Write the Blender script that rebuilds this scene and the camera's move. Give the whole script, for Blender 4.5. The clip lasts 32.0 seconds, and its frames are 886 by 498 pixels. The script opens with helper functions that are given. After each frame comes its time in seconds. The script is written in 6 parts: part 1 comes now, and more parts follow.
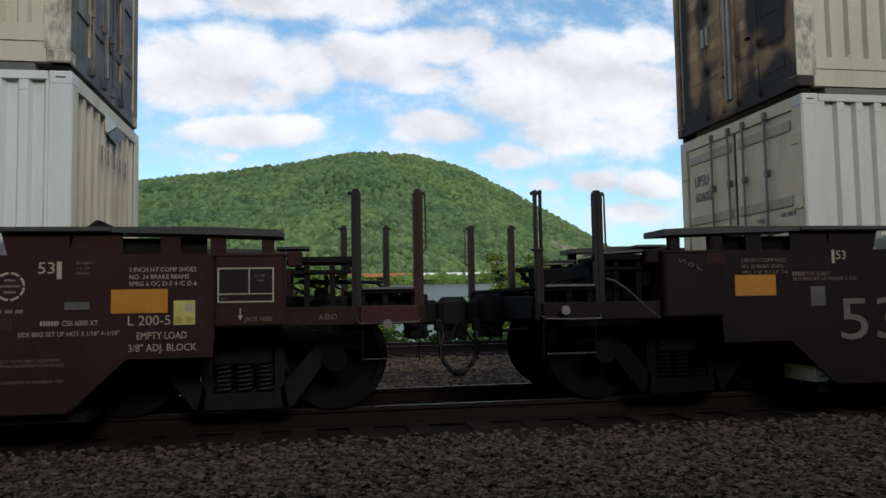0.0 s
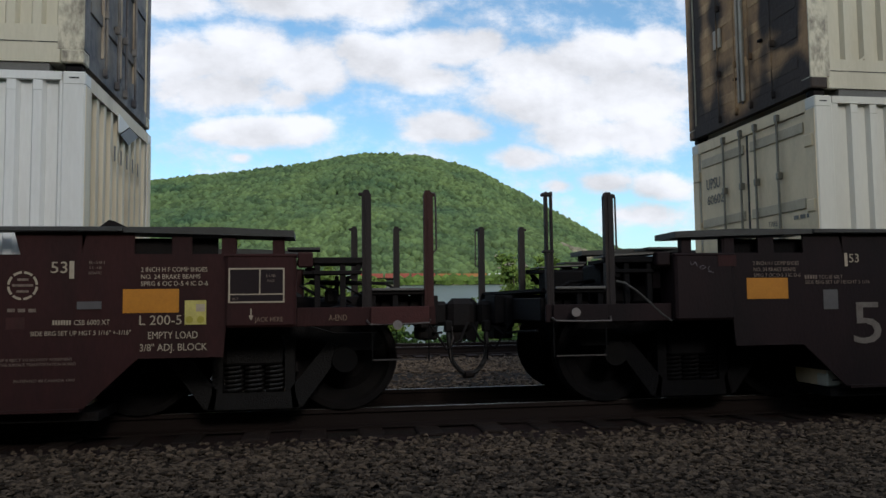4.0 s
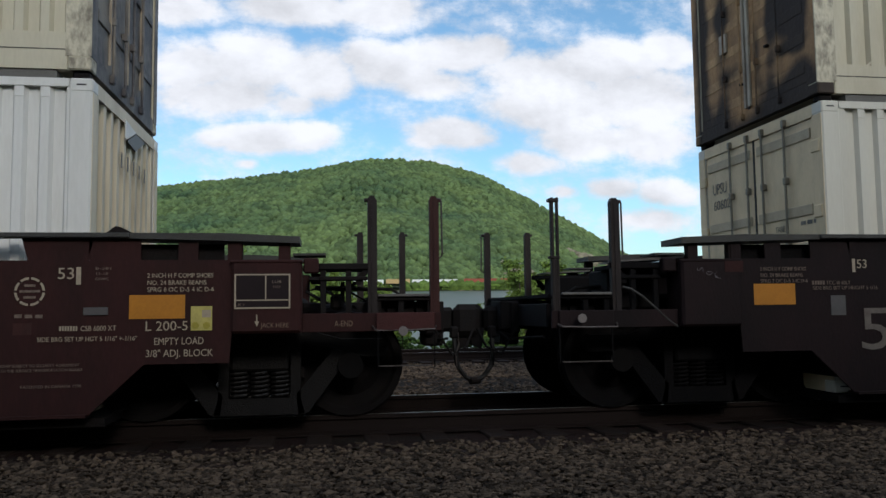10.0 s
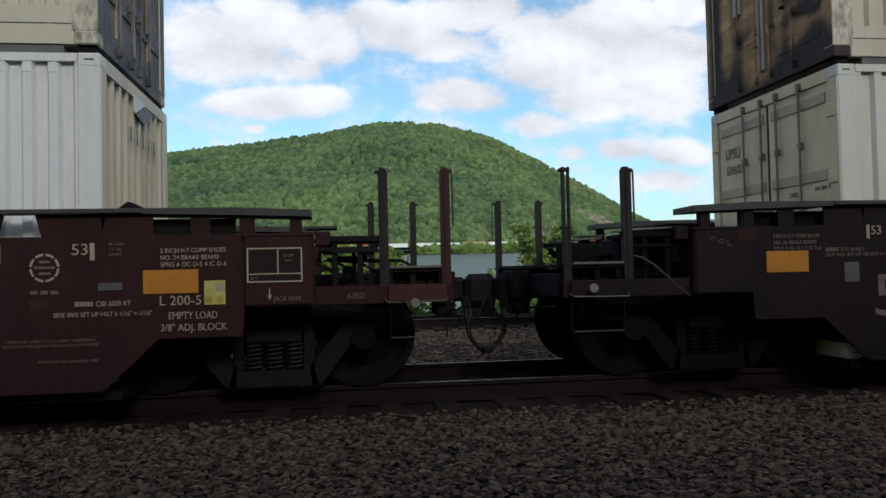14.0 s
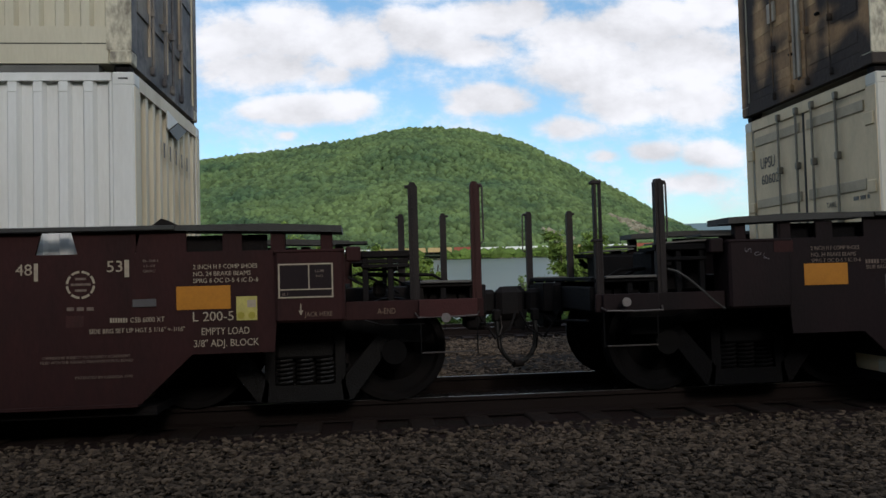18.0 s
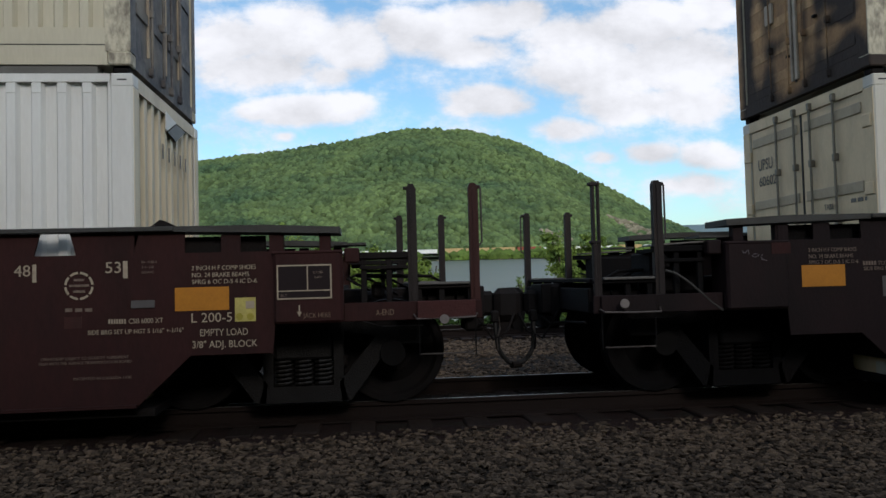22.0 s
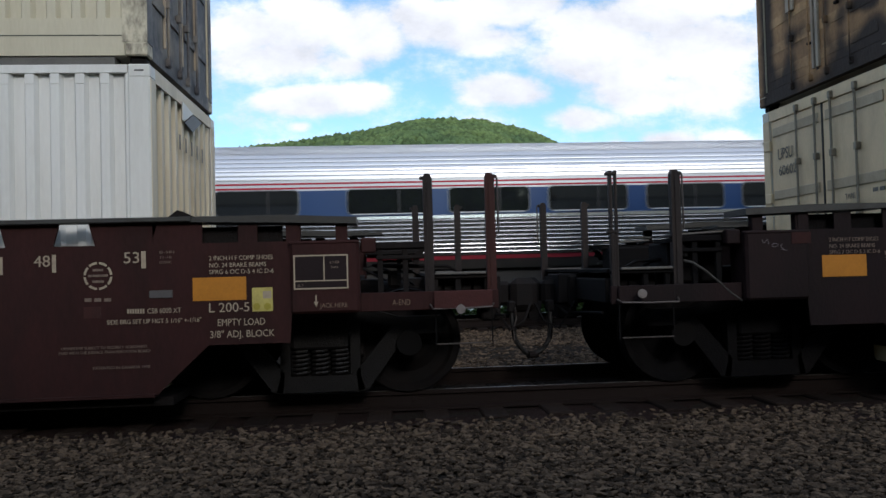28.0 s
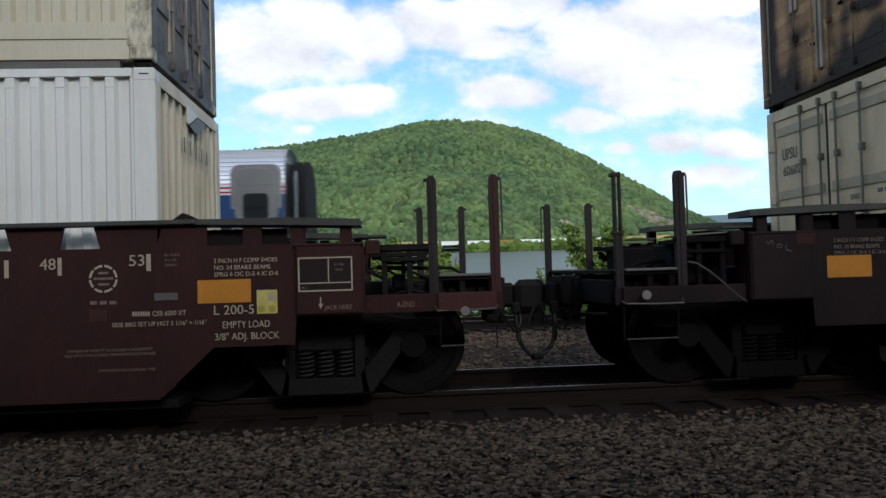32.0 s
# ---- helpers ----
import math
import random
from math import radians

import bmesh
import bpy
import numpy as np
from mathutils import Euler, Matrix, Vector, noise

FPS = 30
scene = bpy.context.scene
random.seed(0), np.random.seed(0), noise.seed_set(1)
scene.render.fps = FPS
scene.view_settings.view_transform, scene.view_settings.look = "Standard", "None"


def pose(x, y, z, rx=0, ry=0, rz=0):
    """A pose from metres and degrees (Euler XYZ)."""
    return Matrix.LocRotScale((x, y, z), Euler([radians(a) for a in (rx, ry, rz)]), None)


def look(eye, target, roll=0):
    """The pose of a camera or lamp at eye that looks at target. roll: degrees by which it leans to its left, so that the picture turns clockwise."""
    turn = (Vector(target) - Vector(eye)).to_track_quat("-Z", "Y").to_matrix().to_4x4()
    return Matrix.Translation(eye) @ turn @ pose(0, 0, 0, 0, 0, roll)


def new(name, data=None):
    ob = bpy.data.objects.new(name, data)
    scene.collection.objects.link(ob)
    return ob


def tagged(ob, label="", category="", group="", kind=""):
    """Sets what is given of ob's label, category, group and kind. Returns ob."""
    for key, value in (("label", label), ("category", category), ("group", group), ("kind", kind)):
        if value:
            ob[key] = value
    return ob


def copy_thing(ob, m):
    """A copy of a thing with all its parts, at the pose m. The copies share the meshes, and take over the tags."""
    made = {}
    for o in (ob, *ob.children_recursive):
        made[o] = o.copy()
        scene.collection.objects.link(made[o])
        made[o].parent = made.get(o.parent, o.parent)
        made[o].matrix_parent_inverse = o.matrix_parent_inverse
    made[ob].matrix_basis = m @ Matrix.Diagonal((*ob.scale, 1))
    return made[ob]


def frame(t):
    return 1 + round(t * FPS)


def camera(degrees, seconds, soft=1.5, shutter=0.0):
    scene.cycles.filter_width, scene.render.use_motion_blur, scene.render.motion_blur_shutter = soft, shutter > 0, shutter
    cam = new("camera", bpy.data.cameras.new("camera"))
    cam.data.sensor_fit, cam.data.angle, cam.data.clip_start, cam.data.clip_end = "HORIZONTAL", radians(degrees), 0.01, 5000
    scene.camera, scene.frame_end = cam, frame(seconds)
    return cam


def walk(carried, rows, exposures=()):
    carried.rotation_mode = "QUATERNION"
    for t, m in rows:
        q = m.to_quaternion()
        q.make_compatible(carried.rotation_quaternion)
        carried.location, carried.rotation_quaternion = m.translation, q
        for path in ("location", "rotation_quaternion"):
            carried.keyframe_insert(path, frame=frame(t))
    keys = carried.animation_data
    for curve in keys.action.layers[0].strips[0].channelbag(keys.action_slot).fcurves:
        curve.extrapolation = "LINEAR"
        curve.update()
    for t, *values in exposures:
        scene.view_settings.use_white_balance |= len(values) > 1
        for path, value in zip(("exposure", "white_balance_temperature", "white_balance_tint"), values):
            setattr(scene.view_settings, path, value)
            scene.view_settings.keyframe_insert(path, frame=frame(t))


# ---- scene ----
import collections

cam = camera(59.2, 32.0, shutter=0.1)
PATH = [
    (0, (0.073, -0.006, 0.976), (0.4066, 1.9615, 1.1118), -1.02),
    (0.5, (0.074, -0.005, 0.975), (0.4015, 1.9632, 1.1091), -0.81),
    (1, (0.073, -0.004, 0.975), (0.4011, 1.9654, 1.0985), -0.89),
    (1.5, (0.072, -0.001, 0.975), (0.3968, 1.9688, 1.0959), -0.79),
    (2, (0.072, -0.000, 0.974), (0.3963, 1.9692, 1.1023), -0.81),
    (2.5, (0.072, -0.001, 0.975), (0.3835, 1.9699, 1.1141), -0.78),
    (3, (0.072, -0.000, 0.977), (0.3898, 1.9697, 1.1158), -0.57),
    (3.5, (0.072, -0.003, 0.978), (0.3803, 1.9685, 1.1157), -0.62),
    (5.5, (0.074, -0.008, 0.980), (0.3852, 1.9626, 1.1258), -0.91),
    (6, (0.075, -0.010, 0.979), (0.3825, 1.9609, 1.1240), -0.95),
    (6.5, (0.074, -0.011, 0.978), (0.3805, 1.9597, 1.1241), -1.02),
    (7, (0.074, -0.012, 0.978), (0.3762, 1.9595, 1.1319), -0.95),
    (7.5, (0.073, -0.009, 0.979), (0.3792, 1.9616, 1.1282), -0.94),
    (8, (0.074, -0.007, 0.979), (0.3711, 1.9645, 1.1296), -0.88),
    (8.5, (0.075, -0.005, 0.979), (0.3805, 1.9663, 1.1264), -0.75),
    (9, (0.076, -0.000, 0.980), (0.3753, 1.9719, 1.1262), -0.73),
    (9.5, (0.076, -0.000, 0.981), (0.3643, 1.9734, 1.1261), -0.74),
    (10, (0.076, -0.002, 0.981), (0.3683, 1.9704, 1.1344), -0.69),
    (10.5, (0.076, -0.004, 0.980), (0.3773, 1.9671, 1.1331), -0.94),
    (11, (0.075, -0.009, 0.979), (0.3638, 1.9640, 1.1392), -0.96),
    (11.5, (0.074, -0.012, 0.979), (0.3640, 1.9602, 1.1398), -0.80),
    (12, (0.072, -0.012, 0.979), (0.3555, 1.9611, 1.1390), -0.85),
    (12.5, (0.070, -0.012, 0.979), (0.3536, 1.9616, 1.1354), -0.93),
    (13, (0.069, -0.013, 0.979), (0.3385, 1.9626, 1.1403), -1.05),
    (13.5, (0.069, -0.008, 0.977), (0.3337, 1.9688, 1.1218), -1.15),
    (14, (0.070, -0.000, 1.054), (0.3352, 1.9809, 1.1135), -1.29),
    (14.5, (0.072, 0.005, 1.089), (0.3050, 1.9909, 1.0811), -1.10),
    (15, (0.074, 0.010, 1.119), (0.2675, 2.0003, 1.1556), -1.06),
    (15.5, (0.074, 0.014, 1.138), (0.2871, 2.0016, 1.2000), -1.21),
    (17.5, (0.073, 0.022, 1.140), (0.2751, 2.0104, 1.1994), -1.83),
    (18, (0.072, 0.023, 1.141), (0.2610, 2.0130, 1.2144), -1.54),
    (18.5, (0.073, 0.024, 1.142), (0.2706, 2.0129, 1.2169), -1.46),
    (19, (0.073, 0.029, 1.142), (0.2619, 2.0185, 1.2115), -1.49),
    (19.5, (0.073, 0.027, 1.143), (0.2611, 2.0166, 1.2082), -1.59),
    (20, (0.073, 0.023, 1.142), (0.2587, 2.0137, 1.2006), -1.74),
    (20.5, (0.072, 0.015, 1.142), (0.2633, 2.0048, 1.2111), -1.78),
    (21, (0.070, 0.010, 1.142), (0.2645, 1.9992, 1.2246), -1.86),
    (21.5, (0.069, 0.011, 1.143), (0.2591, 2.0009, 1.2207), -1.73),
    (22, (0.067, 0.015, 1.143), (0.2612, 2.0042, 1.2192), -1.49),
    (22.5, (0.066, 0.021, 1.143), (0.2765, 2.0078, 1.2252), -1.40),
    (23, (0.064, 0.022, 1.143), (0.2695, 2.0100, 1.2288), -1.49),
    (23.5, (0.062, 0.022, 1.144), (0.2616, 2.0098, 1.2333), -1.34),
    (24, (0.060, 0.021, 1.144), (0.2416, 2.0108, 1.2263), -1.29),
    (24.5, (0.058, 0.020, 1.144), (0.2272, 2.0116, 1.2170), -1.39),
    (25, (0.058, 0.019, 1.143), (0.2254, 2.0112, 1.2080), -1.38),
    (25.5, (0.057, 0.020, 1.144), (0.2247, 2.0122, 1.2116), -1.55),
    (27.5, (0.056, 0.028, 1.145), (0.2092, 2.0220, 1.1948), -1.56),
    (28, (0.058, 0.031, 1.145), (0.2128, 2.0247, 1.1962), -1.50),
    (28.5, (0.059, 0.035, 1.145), (0.2130, 2.0280, 1.1925), -1.82),
    (29, (0.058, 0.027, 1.145), (0.2040, 2.0210, 1.2015), -1.92),
    (29.5, (0.058, 0.024, 1.144), (0.2135, 2.0168, 1.1969), -1.73),
    (30, (0.058, 0.024, 1.144), (0.1980, 2.0189, 1.1942), -1.85),
    (30.5, (0.060, 0.029, 1.145), (0.2008, 2.0234, 1.1985), -1.88),
    (31, (0.060, 0.030, 1.145), (0.1888, 2.0253, 1.1977), -1.92),
    (31.5, (0.060, 0.028, 1.144), (0.1891, 2.0231, 1.1962), -1.94),
    (32, (0.059, 0.024, 1.144), (0.2029, 2.0182, 1.2005), -1.67),
]
walk(cam, [(t, look(eye, target, roll)) for t, eye, target, roll in PATH], [(0.0, -0.13, 6300, 12), (13.0, -0.13, 6250, 12), (18.0, -0.15, 6400, 13), (24.4, -0.15, 6250, 13), (25.2, 0.02, 6200, 13), (32.0, 0.06, 6150, 13)])

# ---- light ----
sun = new("sun", bpy.data.lights.new("sun", "SUN"))
sun.data.energy, sun.data.angle, sun.data.color = 1.15, radians(12), (1.0, 0.93, 0.82)
SUN_FROM = Vector((0.20, -0.86, 0.50)).normalized()
sun.matrix_world = look(SUN_FROM * 50, (0, 0, 0))

# ---- plan: x along the rails, y away over the tracks, z up from the canted rail heads ----
YC = 8.245          # centre of the freight track
XC = 1.56           # where the two freight cars couple
Y2, Z2 = 17.35, 0.06  # centre and rail level of the passenger track
SPEED = 22.45       # passenger train, metres a second, towards -x
CANT = 0.035        # the level country rises by this against the canted tracks
SHORE = 545.0       # far river bank
WATER = -5.5
THICKET = 5.9     # height of the unseen growth added behind the camera to block low sun


def far(x, y, z):
    """A place in the level country, in the frame of the canted tracks."""
    return (x, y, z + CANT * y)


# ---- materials ----
def mat(name, color=(0.5, 0.5, 0.5), rough=0.6, metal=0.0, spots=None, size=3.0, amount=0.5, bump=0.0, bump_size=60.0,
        stretch=(1, 1, 1), emit=None, island=0.0, spec=0.5, rand=0.0, fine=0.12):
    m = bpy.data.materials.new(name)
    m.use_nodes = True
    nt = m.node_tree
    n, l = nt.nodes, nt.links
    b = n["Principled BSDF"]
    b.inputs["Roughness"].default_value, b.inputs["Metallic"].default_value = rough, metal
    b.inputs["Specular IOR Level"].default_value = spec
    geo = n.new("ShaderNodeTexCoord")
    mp = n.new("ShaderNodeMapping")
    mp.inputs["Scale"].default_value = stretch
    l.new(geo.outputs["Object"], mp.inputs["Vector"])
    coarse = n.new("ShaderNodeTexNoise")
    coarse.inputs["Scale"].default_value, coarse.inputs["Detail"].default_value = size, 8.0
    coarse.inputs["Roughness"].default_value = 0.65
    l.new(mp.outputs[0], coarse.inputs["Vector"])
    ramp = n.new("ShaderNodeValToRGB")
    ramp.color_ramp.elements[0].position, ramp.color_ramp.elements[1].position = 0.42, 0.68
    l.new(coarse.outputs["Fac"], ramp.inputs["Fac"])
    mix = n.new("ShaderNodeMix")
    mix.data_type = "RGBA"
    mul = n.new("ShaderNodeMath")
    mul.operation = "MULTIPLY"
    mul.inputs[1].default_value = amount
    l.new(ramp.outputs["Color"], mul.inputs[0])
    l.new(mul.outputs[0], mix.inputs["Factor"])
    mix.inputs["A"].default_value = (*color, 1)
    other = spots if spots else tuple(c * 0.55 for c in color)
    mix.inputs["B"].default_value = (*other, 1)
    grain = n.new("ShaderNodeTexNoise")
    grain.inputs["Scale"].default_value, grain.inputs["Detail"].default_value = bump_size, 4.0
    l.new(mp.outputs[0], grain.inputs["Vector"])
    hsv = n.new("ShaderNodeHueSaturation")
    l.new(mix.outputs["Result"], hsv.inputs["Color"])
    val = n.new("ShaderNodeMapRange")
    val.inputs["To Min"].default_value, val.inputs["To Max"].default_value = 1 - fine * 1.6, 1 + fine * 1.6
    l.new(grain.outputs["Fac"], val.inputs["Value"])
    last = val.outputs[0]
    if island or rand:
        src = n.new("ShaderNodeNewGeometry" if island else "ShaderNodeObjectInfo")
        vr = n.new("ShaderNodeMapRange")
        k = island or rand
        vr.inputs["To Min"].default_value, vr.inputs["To Max"].default_value = 1 - k, 1 + k
        l.new(src.outputs["Random Per Island" if island else "Random"], vr.inputs["Value"])
        pr = n.new("ShaderNodeMath")
        pr.operation = "MULTIPLY"
        l.new(last, pr.inputs[0])
        l.new(vr.outputs[0], pr.inputs[1])
        last = pr.outputs[0]
    l.new(last, hsv.inputs["Value"])
    l.new(hsv.outputs["Color"], b.inputs["Base Color"])
    if bump:
        bp = n.new("ShaderNodeBump")
        bp.inputs["Strength"].default_value, bp.inputs["Distance"].default_value = min(bump, 1.0), 0.02
        l.new(grain.outputs["Fac"], bp.inputs["Height"])
        l.new(bp.outputs[0], b.inputs["Normal"])
    if emit:
        b.inputs["Emission Color"].default_value = (*color, 1)
        b.inputs["Emission Strength"].default_value = emit
    return m


M = {}
M["maroon"] = mat("maroon_paint", (0.0305, 0.0108, 0.0100), 0.75, spots=(0.015, 0.008, 0.0075), size=2.2, amount=0.7, bump=0.15, bump_size=40, stretch=(1, 1, 0.35), spec=0.15)
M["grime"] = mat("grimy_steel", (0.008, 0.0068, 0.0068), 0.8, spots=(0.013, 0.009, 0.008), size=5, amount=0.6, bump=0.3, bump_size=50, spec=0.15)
M["walk"] = mat("galvanised_walkway", (0.055, 0.055, 0.053), 0.55, metal=0.3, spots=(0.04, 0.035, 0.03), size=4, bump=0.3, bump_size=90, spec=0.15)
M["post"] = mat("post_steel", (0.018, 0.0145, 0.0145), 0.6, spots=(0.040, 0.030, 0.026), size=6, amount=0.5, bump=0.3, stretch=(1, 1, 0.3), spec=0.15)
M["postred"] = mat("rusty_red_post", (0.044, 0.017, 0.015), 0.65, spots=(0.028, 0.016, 0.014), size=5, amount=0.6, bump=0.3, stretch=(1, 1, 0.3), spec=0.15)
M["white"] = mat("white_container_paint", (0.66, 0.655, 0.63), 0.5, spots=(0.50, 0.49, 0.45), size=1.3, amount=0.5, bump=0.08, bump_size=30, stretch=(1.6, 1.6, 0.3), fine=0.04)
M["oldwhite"] = mat("aged_white_paint", (0.56, 0.54, 0.47), 0.5, spots=(0.44, 0.41, 0.34), size=1.3, amount=0.5, bump=0.08, bump_size=30, stretch=(1.6, 1.6, 0.3), fine=0.04)
M["whitend"] = mat("yellowed_white_paint", (0.58, 0.50, 0.36), 0.5, spots=(0.37, 0.30, 0.19), size=1.6, amount=0.65, bump=0.08, bump_size=30, stretch=(2, 2, 0.25), fine=0.04)
M["cream"] = mat("cream_container_paint", (0.51, 0.465, 0.35), 0.55, spots=(0.40, 0.35, 0.25), size=1.2, amount=0.6, bump=0.1, bump_size=30, stretch=(1.6, 1.6, 0.3), fine=0.05)
M["doorwhite"] = mat("grubby_white_door", (0.64, 0.51, 0.32), 0.6, spots=(0.42, 0.335, 0.21), size=2.0, amount=0.65, bump=0.1, bump_size=30, stretch=(1.4, 1.4, 0.6), fine=0.06)
M["burnt"] = mat("burnt_brown_door", (0.40, 0.235, 0.11), 0.85, spots=(0.17, 0.10, 0.055), size=1.6, amount=0.8, bump=0.35, bump_size=24, stretch=(1, 1, 0.8), fine=0.2)
M["navy"] = mat("scorched_navy_door", (0.028, 0.026, 0.032), 0.6, spots=(0.20, 0.18, 0.16), size=3.0, amount=0.9, bump=0.25, bump_size=20, stretch=(1, 1, 0.7), fine=0.2)


def soot(material, blobs, color=(0.022, 0.017, 0.016), ragged=0.75):
    """Adds soot marks of their own shape (y, z, half width, half height, strength) to the paint of an end wall."""
    nt = material.node_tree
    n, l = nt.nodes, nt.links
    b = n["Principled BSDF"]
    src = b.inputs["Base Color"].links[0].from_socket
    co = n.new("ShaderNodeTexCoord")
    ns = n.new("ShaderNodeTexNoise")
    ns.inputs["Scale"].default_value, ns.inputs["Detail"].default_value = 3.2, 7.0
    l.new(co.outputs["Object"], ns.inputs["Vector"])
    total = None
    for y, z, w, h, k in blobs:
        mp = n.new("ShaderNodeMapping")
        mp.inputs["Location"].default_value = (0, -y / w, -z / h)
        mp.inputs["Scale"].default_value = (0, 1 / w, 1 / h)
        l.new(co.outputs["Object"], mp.inputs["Vector"])
        g = n.new("ShaderNodeTexGradient")
        g.gradient_type = "SPHERICAL"
        l.new(mp.outputs[0], g.inputs["Vector"])
        m = n.new("ShaderNodeMath")
        m.operation = "MULTIPLY"
        m.inputs[1].default_value = k
        l.new(g.outputs["Fac"], m.inputs[0])
        if total is None:
            total = m.outputs[0]
        else:
            a = n.new("ShaderNodeMath")
            a.operation = "ADD"
            l.new(total, a.inputs[0])
            l.new(m.outputs[0], a.inputs[1])
            total = a.outputs[0]
    r = n.new("ShaderNodeMath")
    r.operation = "MULTIPLY_ADD"
    r.inputs[1].default_value = ragged
    l.new(ns.outputs["Fac"], r.inputs[0])
    l.new(total, r.inputs[2])
    fac = n.new("ShaderNodeMapRange")
    fac.interpolation_type = "SMOOTHSTEP"
    fac.inputs["From Min"].default_value, fac.inputs["From Max"].default_value = ragged * 0.5 + 0.10, ragged * 0.5 + 0.95
    fac.inputs["To Max"].default_value = 0.96
    l.new(r.outputs[0], fac.inputs["Value"])
    mix = n.new("ShaderNodeMix")
    mix.data_type = "RGBA"
    l.new(fac.outputs[0], mix.inputs["Factor"])
    l.new(src, mix.inputs["A"])
    mix.inputs["B"].default_value = (*color, 1)
    l.new(mix.outputs["Result"], b.inputs["Base Color"])


# near-black so that bearings, backings and inner sides read as shaded
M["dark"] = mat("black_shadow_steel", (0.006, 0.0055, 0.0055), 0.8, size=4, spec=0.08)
M["mustard"] = mat("mustard_dot", (0.30, 0.26, 0.03), 0.5, size=9, amount=0.4)
M["rubber"] = mat("black_rubber", (0.008, 0.0075, 0.0075), 0.6, size=8, spec=0.25)
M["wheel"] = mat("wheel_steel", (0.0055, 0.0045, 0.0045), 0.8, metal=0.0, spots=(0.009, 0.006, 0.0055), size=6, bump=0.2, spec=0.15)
M["railtop"] = mat("worn_rail_head", (0.36, 0.34, 0.32), 0.42, metal=1.0, size=20)
M["rail"] = mat("rusty_rail", (0.013, 0.008, 0.0068), 0.75, spots=(0.012, 0.008, 0.007), size=8, bump=0.3, spec=0.15)
M["tie"] = mat("creosoted_timber", (0.019, 0.012, 0.009), 0.85, spots=(0.013, 0.009, 0.008), size=6, amount=0.8, bump=0.6, bump_size=30, stretch=(1, 0.15, 1), rand=0.25, spec=0.15)
M["stone"] = mat("ballast_stone", (0.088, 0.063, 0.043), 0.9, spots=(0.036, 0.026, 0.018), size=14, amount=0.8, bump=0.4, bump_size=120, island=0.72, spec=0.15)
# near-black stone for the bed between the freight rails
M["blackstone"] = mat("near_black_ballast", (0.011, 0.009, 0.008), 0.8, spots=(0.006, 0.005, 0.0048), size=14, amount=0.8, bump=0.5, bump_size=60, spec=0.2, island=0.4)
M["bed"] = mat("ballast_bed", (0.020, 0.015, 0.011), 0.95, spots=(0.010, 0.008, 0.006), size=30, amount=1.0, bump=1.0, bump_size=45, fine=0.4, spec=0.15)
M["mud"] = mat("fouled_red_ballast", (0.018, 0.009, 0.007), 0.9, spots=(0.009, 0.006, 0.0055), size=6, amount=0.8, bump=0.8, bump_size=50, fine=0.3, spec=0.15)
M["yellow"] = mat("yellow_sheet", (0.38, 0.145, 0.002), 0.55, size=5, amount=0.25)
M["lemon"] = mat("pale_yellow_decal", (0.42, 0.36, 0.10), 0.5, size=9, amount=0.4)
M["letter"] = mat("stencil_cream", (0.33, 0.275, 0.20), 0.6, spots=(0.2, 0.15, 0.12), size=30, amount=0.6)
M["dimletter"] = mat("faded_stencil", (0.15, 0.11, 0.085), 0.65, spots=(0.05, 0.03, 0.025), size=30, amount=0.7)
M["bigletter"] = mat("grubby_stencil", (0.12, 0.10, 0.085), 0.65, spots=(0.05, 0.035, 0.03), size=9, amount=0.7)
M["decal"] = mat("dark_panel_decal", (0.014, 0.0085, 0.0095), 0.65, size=4, spec=0.15)
M["grey"] = mat("grey_plate", (0.075, 0.07, 0.07), 0.5, size=9, amount=0.4)
M["black"] = mat("black_paint", (0.02, 0.02, 0.022), 0.45, size=4)

M["faintdark"] = mat("faded_black_paint", (0.09, 0.085, 0.075), 0.6, spots=(0.26, 0.24, 0.19), size=14, amount=0.5)


# ---- mesh helpers ----
def link(name, bm, material, parent=None, label="", smooth=False):
    me = bpy.data.meshes.new(name)
    bm.normal_update()
    bm.to_mesh(me)
    bm.free()
    me.materials.append(material)
    if smooth:
        me.polygons.foreach_set("use_smooth", [True] * len(me.polygons))
    ob = new(name, me)
    if parent is not None:
        ob.parent = parent
    if label:
        ob["label"] = label
    return ob


def part(name, bm, material, parent, label="", smooth=False):
    return link(name, bm, material, parent, label, smooth)


def box(x0, x1, y0, y1, z0, z1, bevel=0.0, bm=None):
    bm = bm or bmesh.new()
    vs = [bm.verts.new(p) for p in ((x0, y0, z0), (x1, y0, z0), (x1, y1, z0), (x0, y1, z0), (x0, y0, z1), (x1, y0, z1), (x1, y1, z1), (x0, y1, z1))]
    fs = [bm.faces.new([vs[i] for i in f]) for f in ((3, 2, 1, 0), (4, 5, 6, 7), (0, 1, 5, 4), (1, 2, 6, 5), (2, 3, 7, 6), (3, 0, 4, 7))]
    if (x1 - x0) * (y1 - y0) * (z1 - z0) < 0:
        bmesh.ops.reverse_faces(bm, faces=fs)
    if bevel:
        es = list({e for f in fs for e in f.edges})
        bmesh.ops.bevel(bm, geom=es, offset=bevel, segments=1, affect="EDGES", profile=0.5)
    return bm


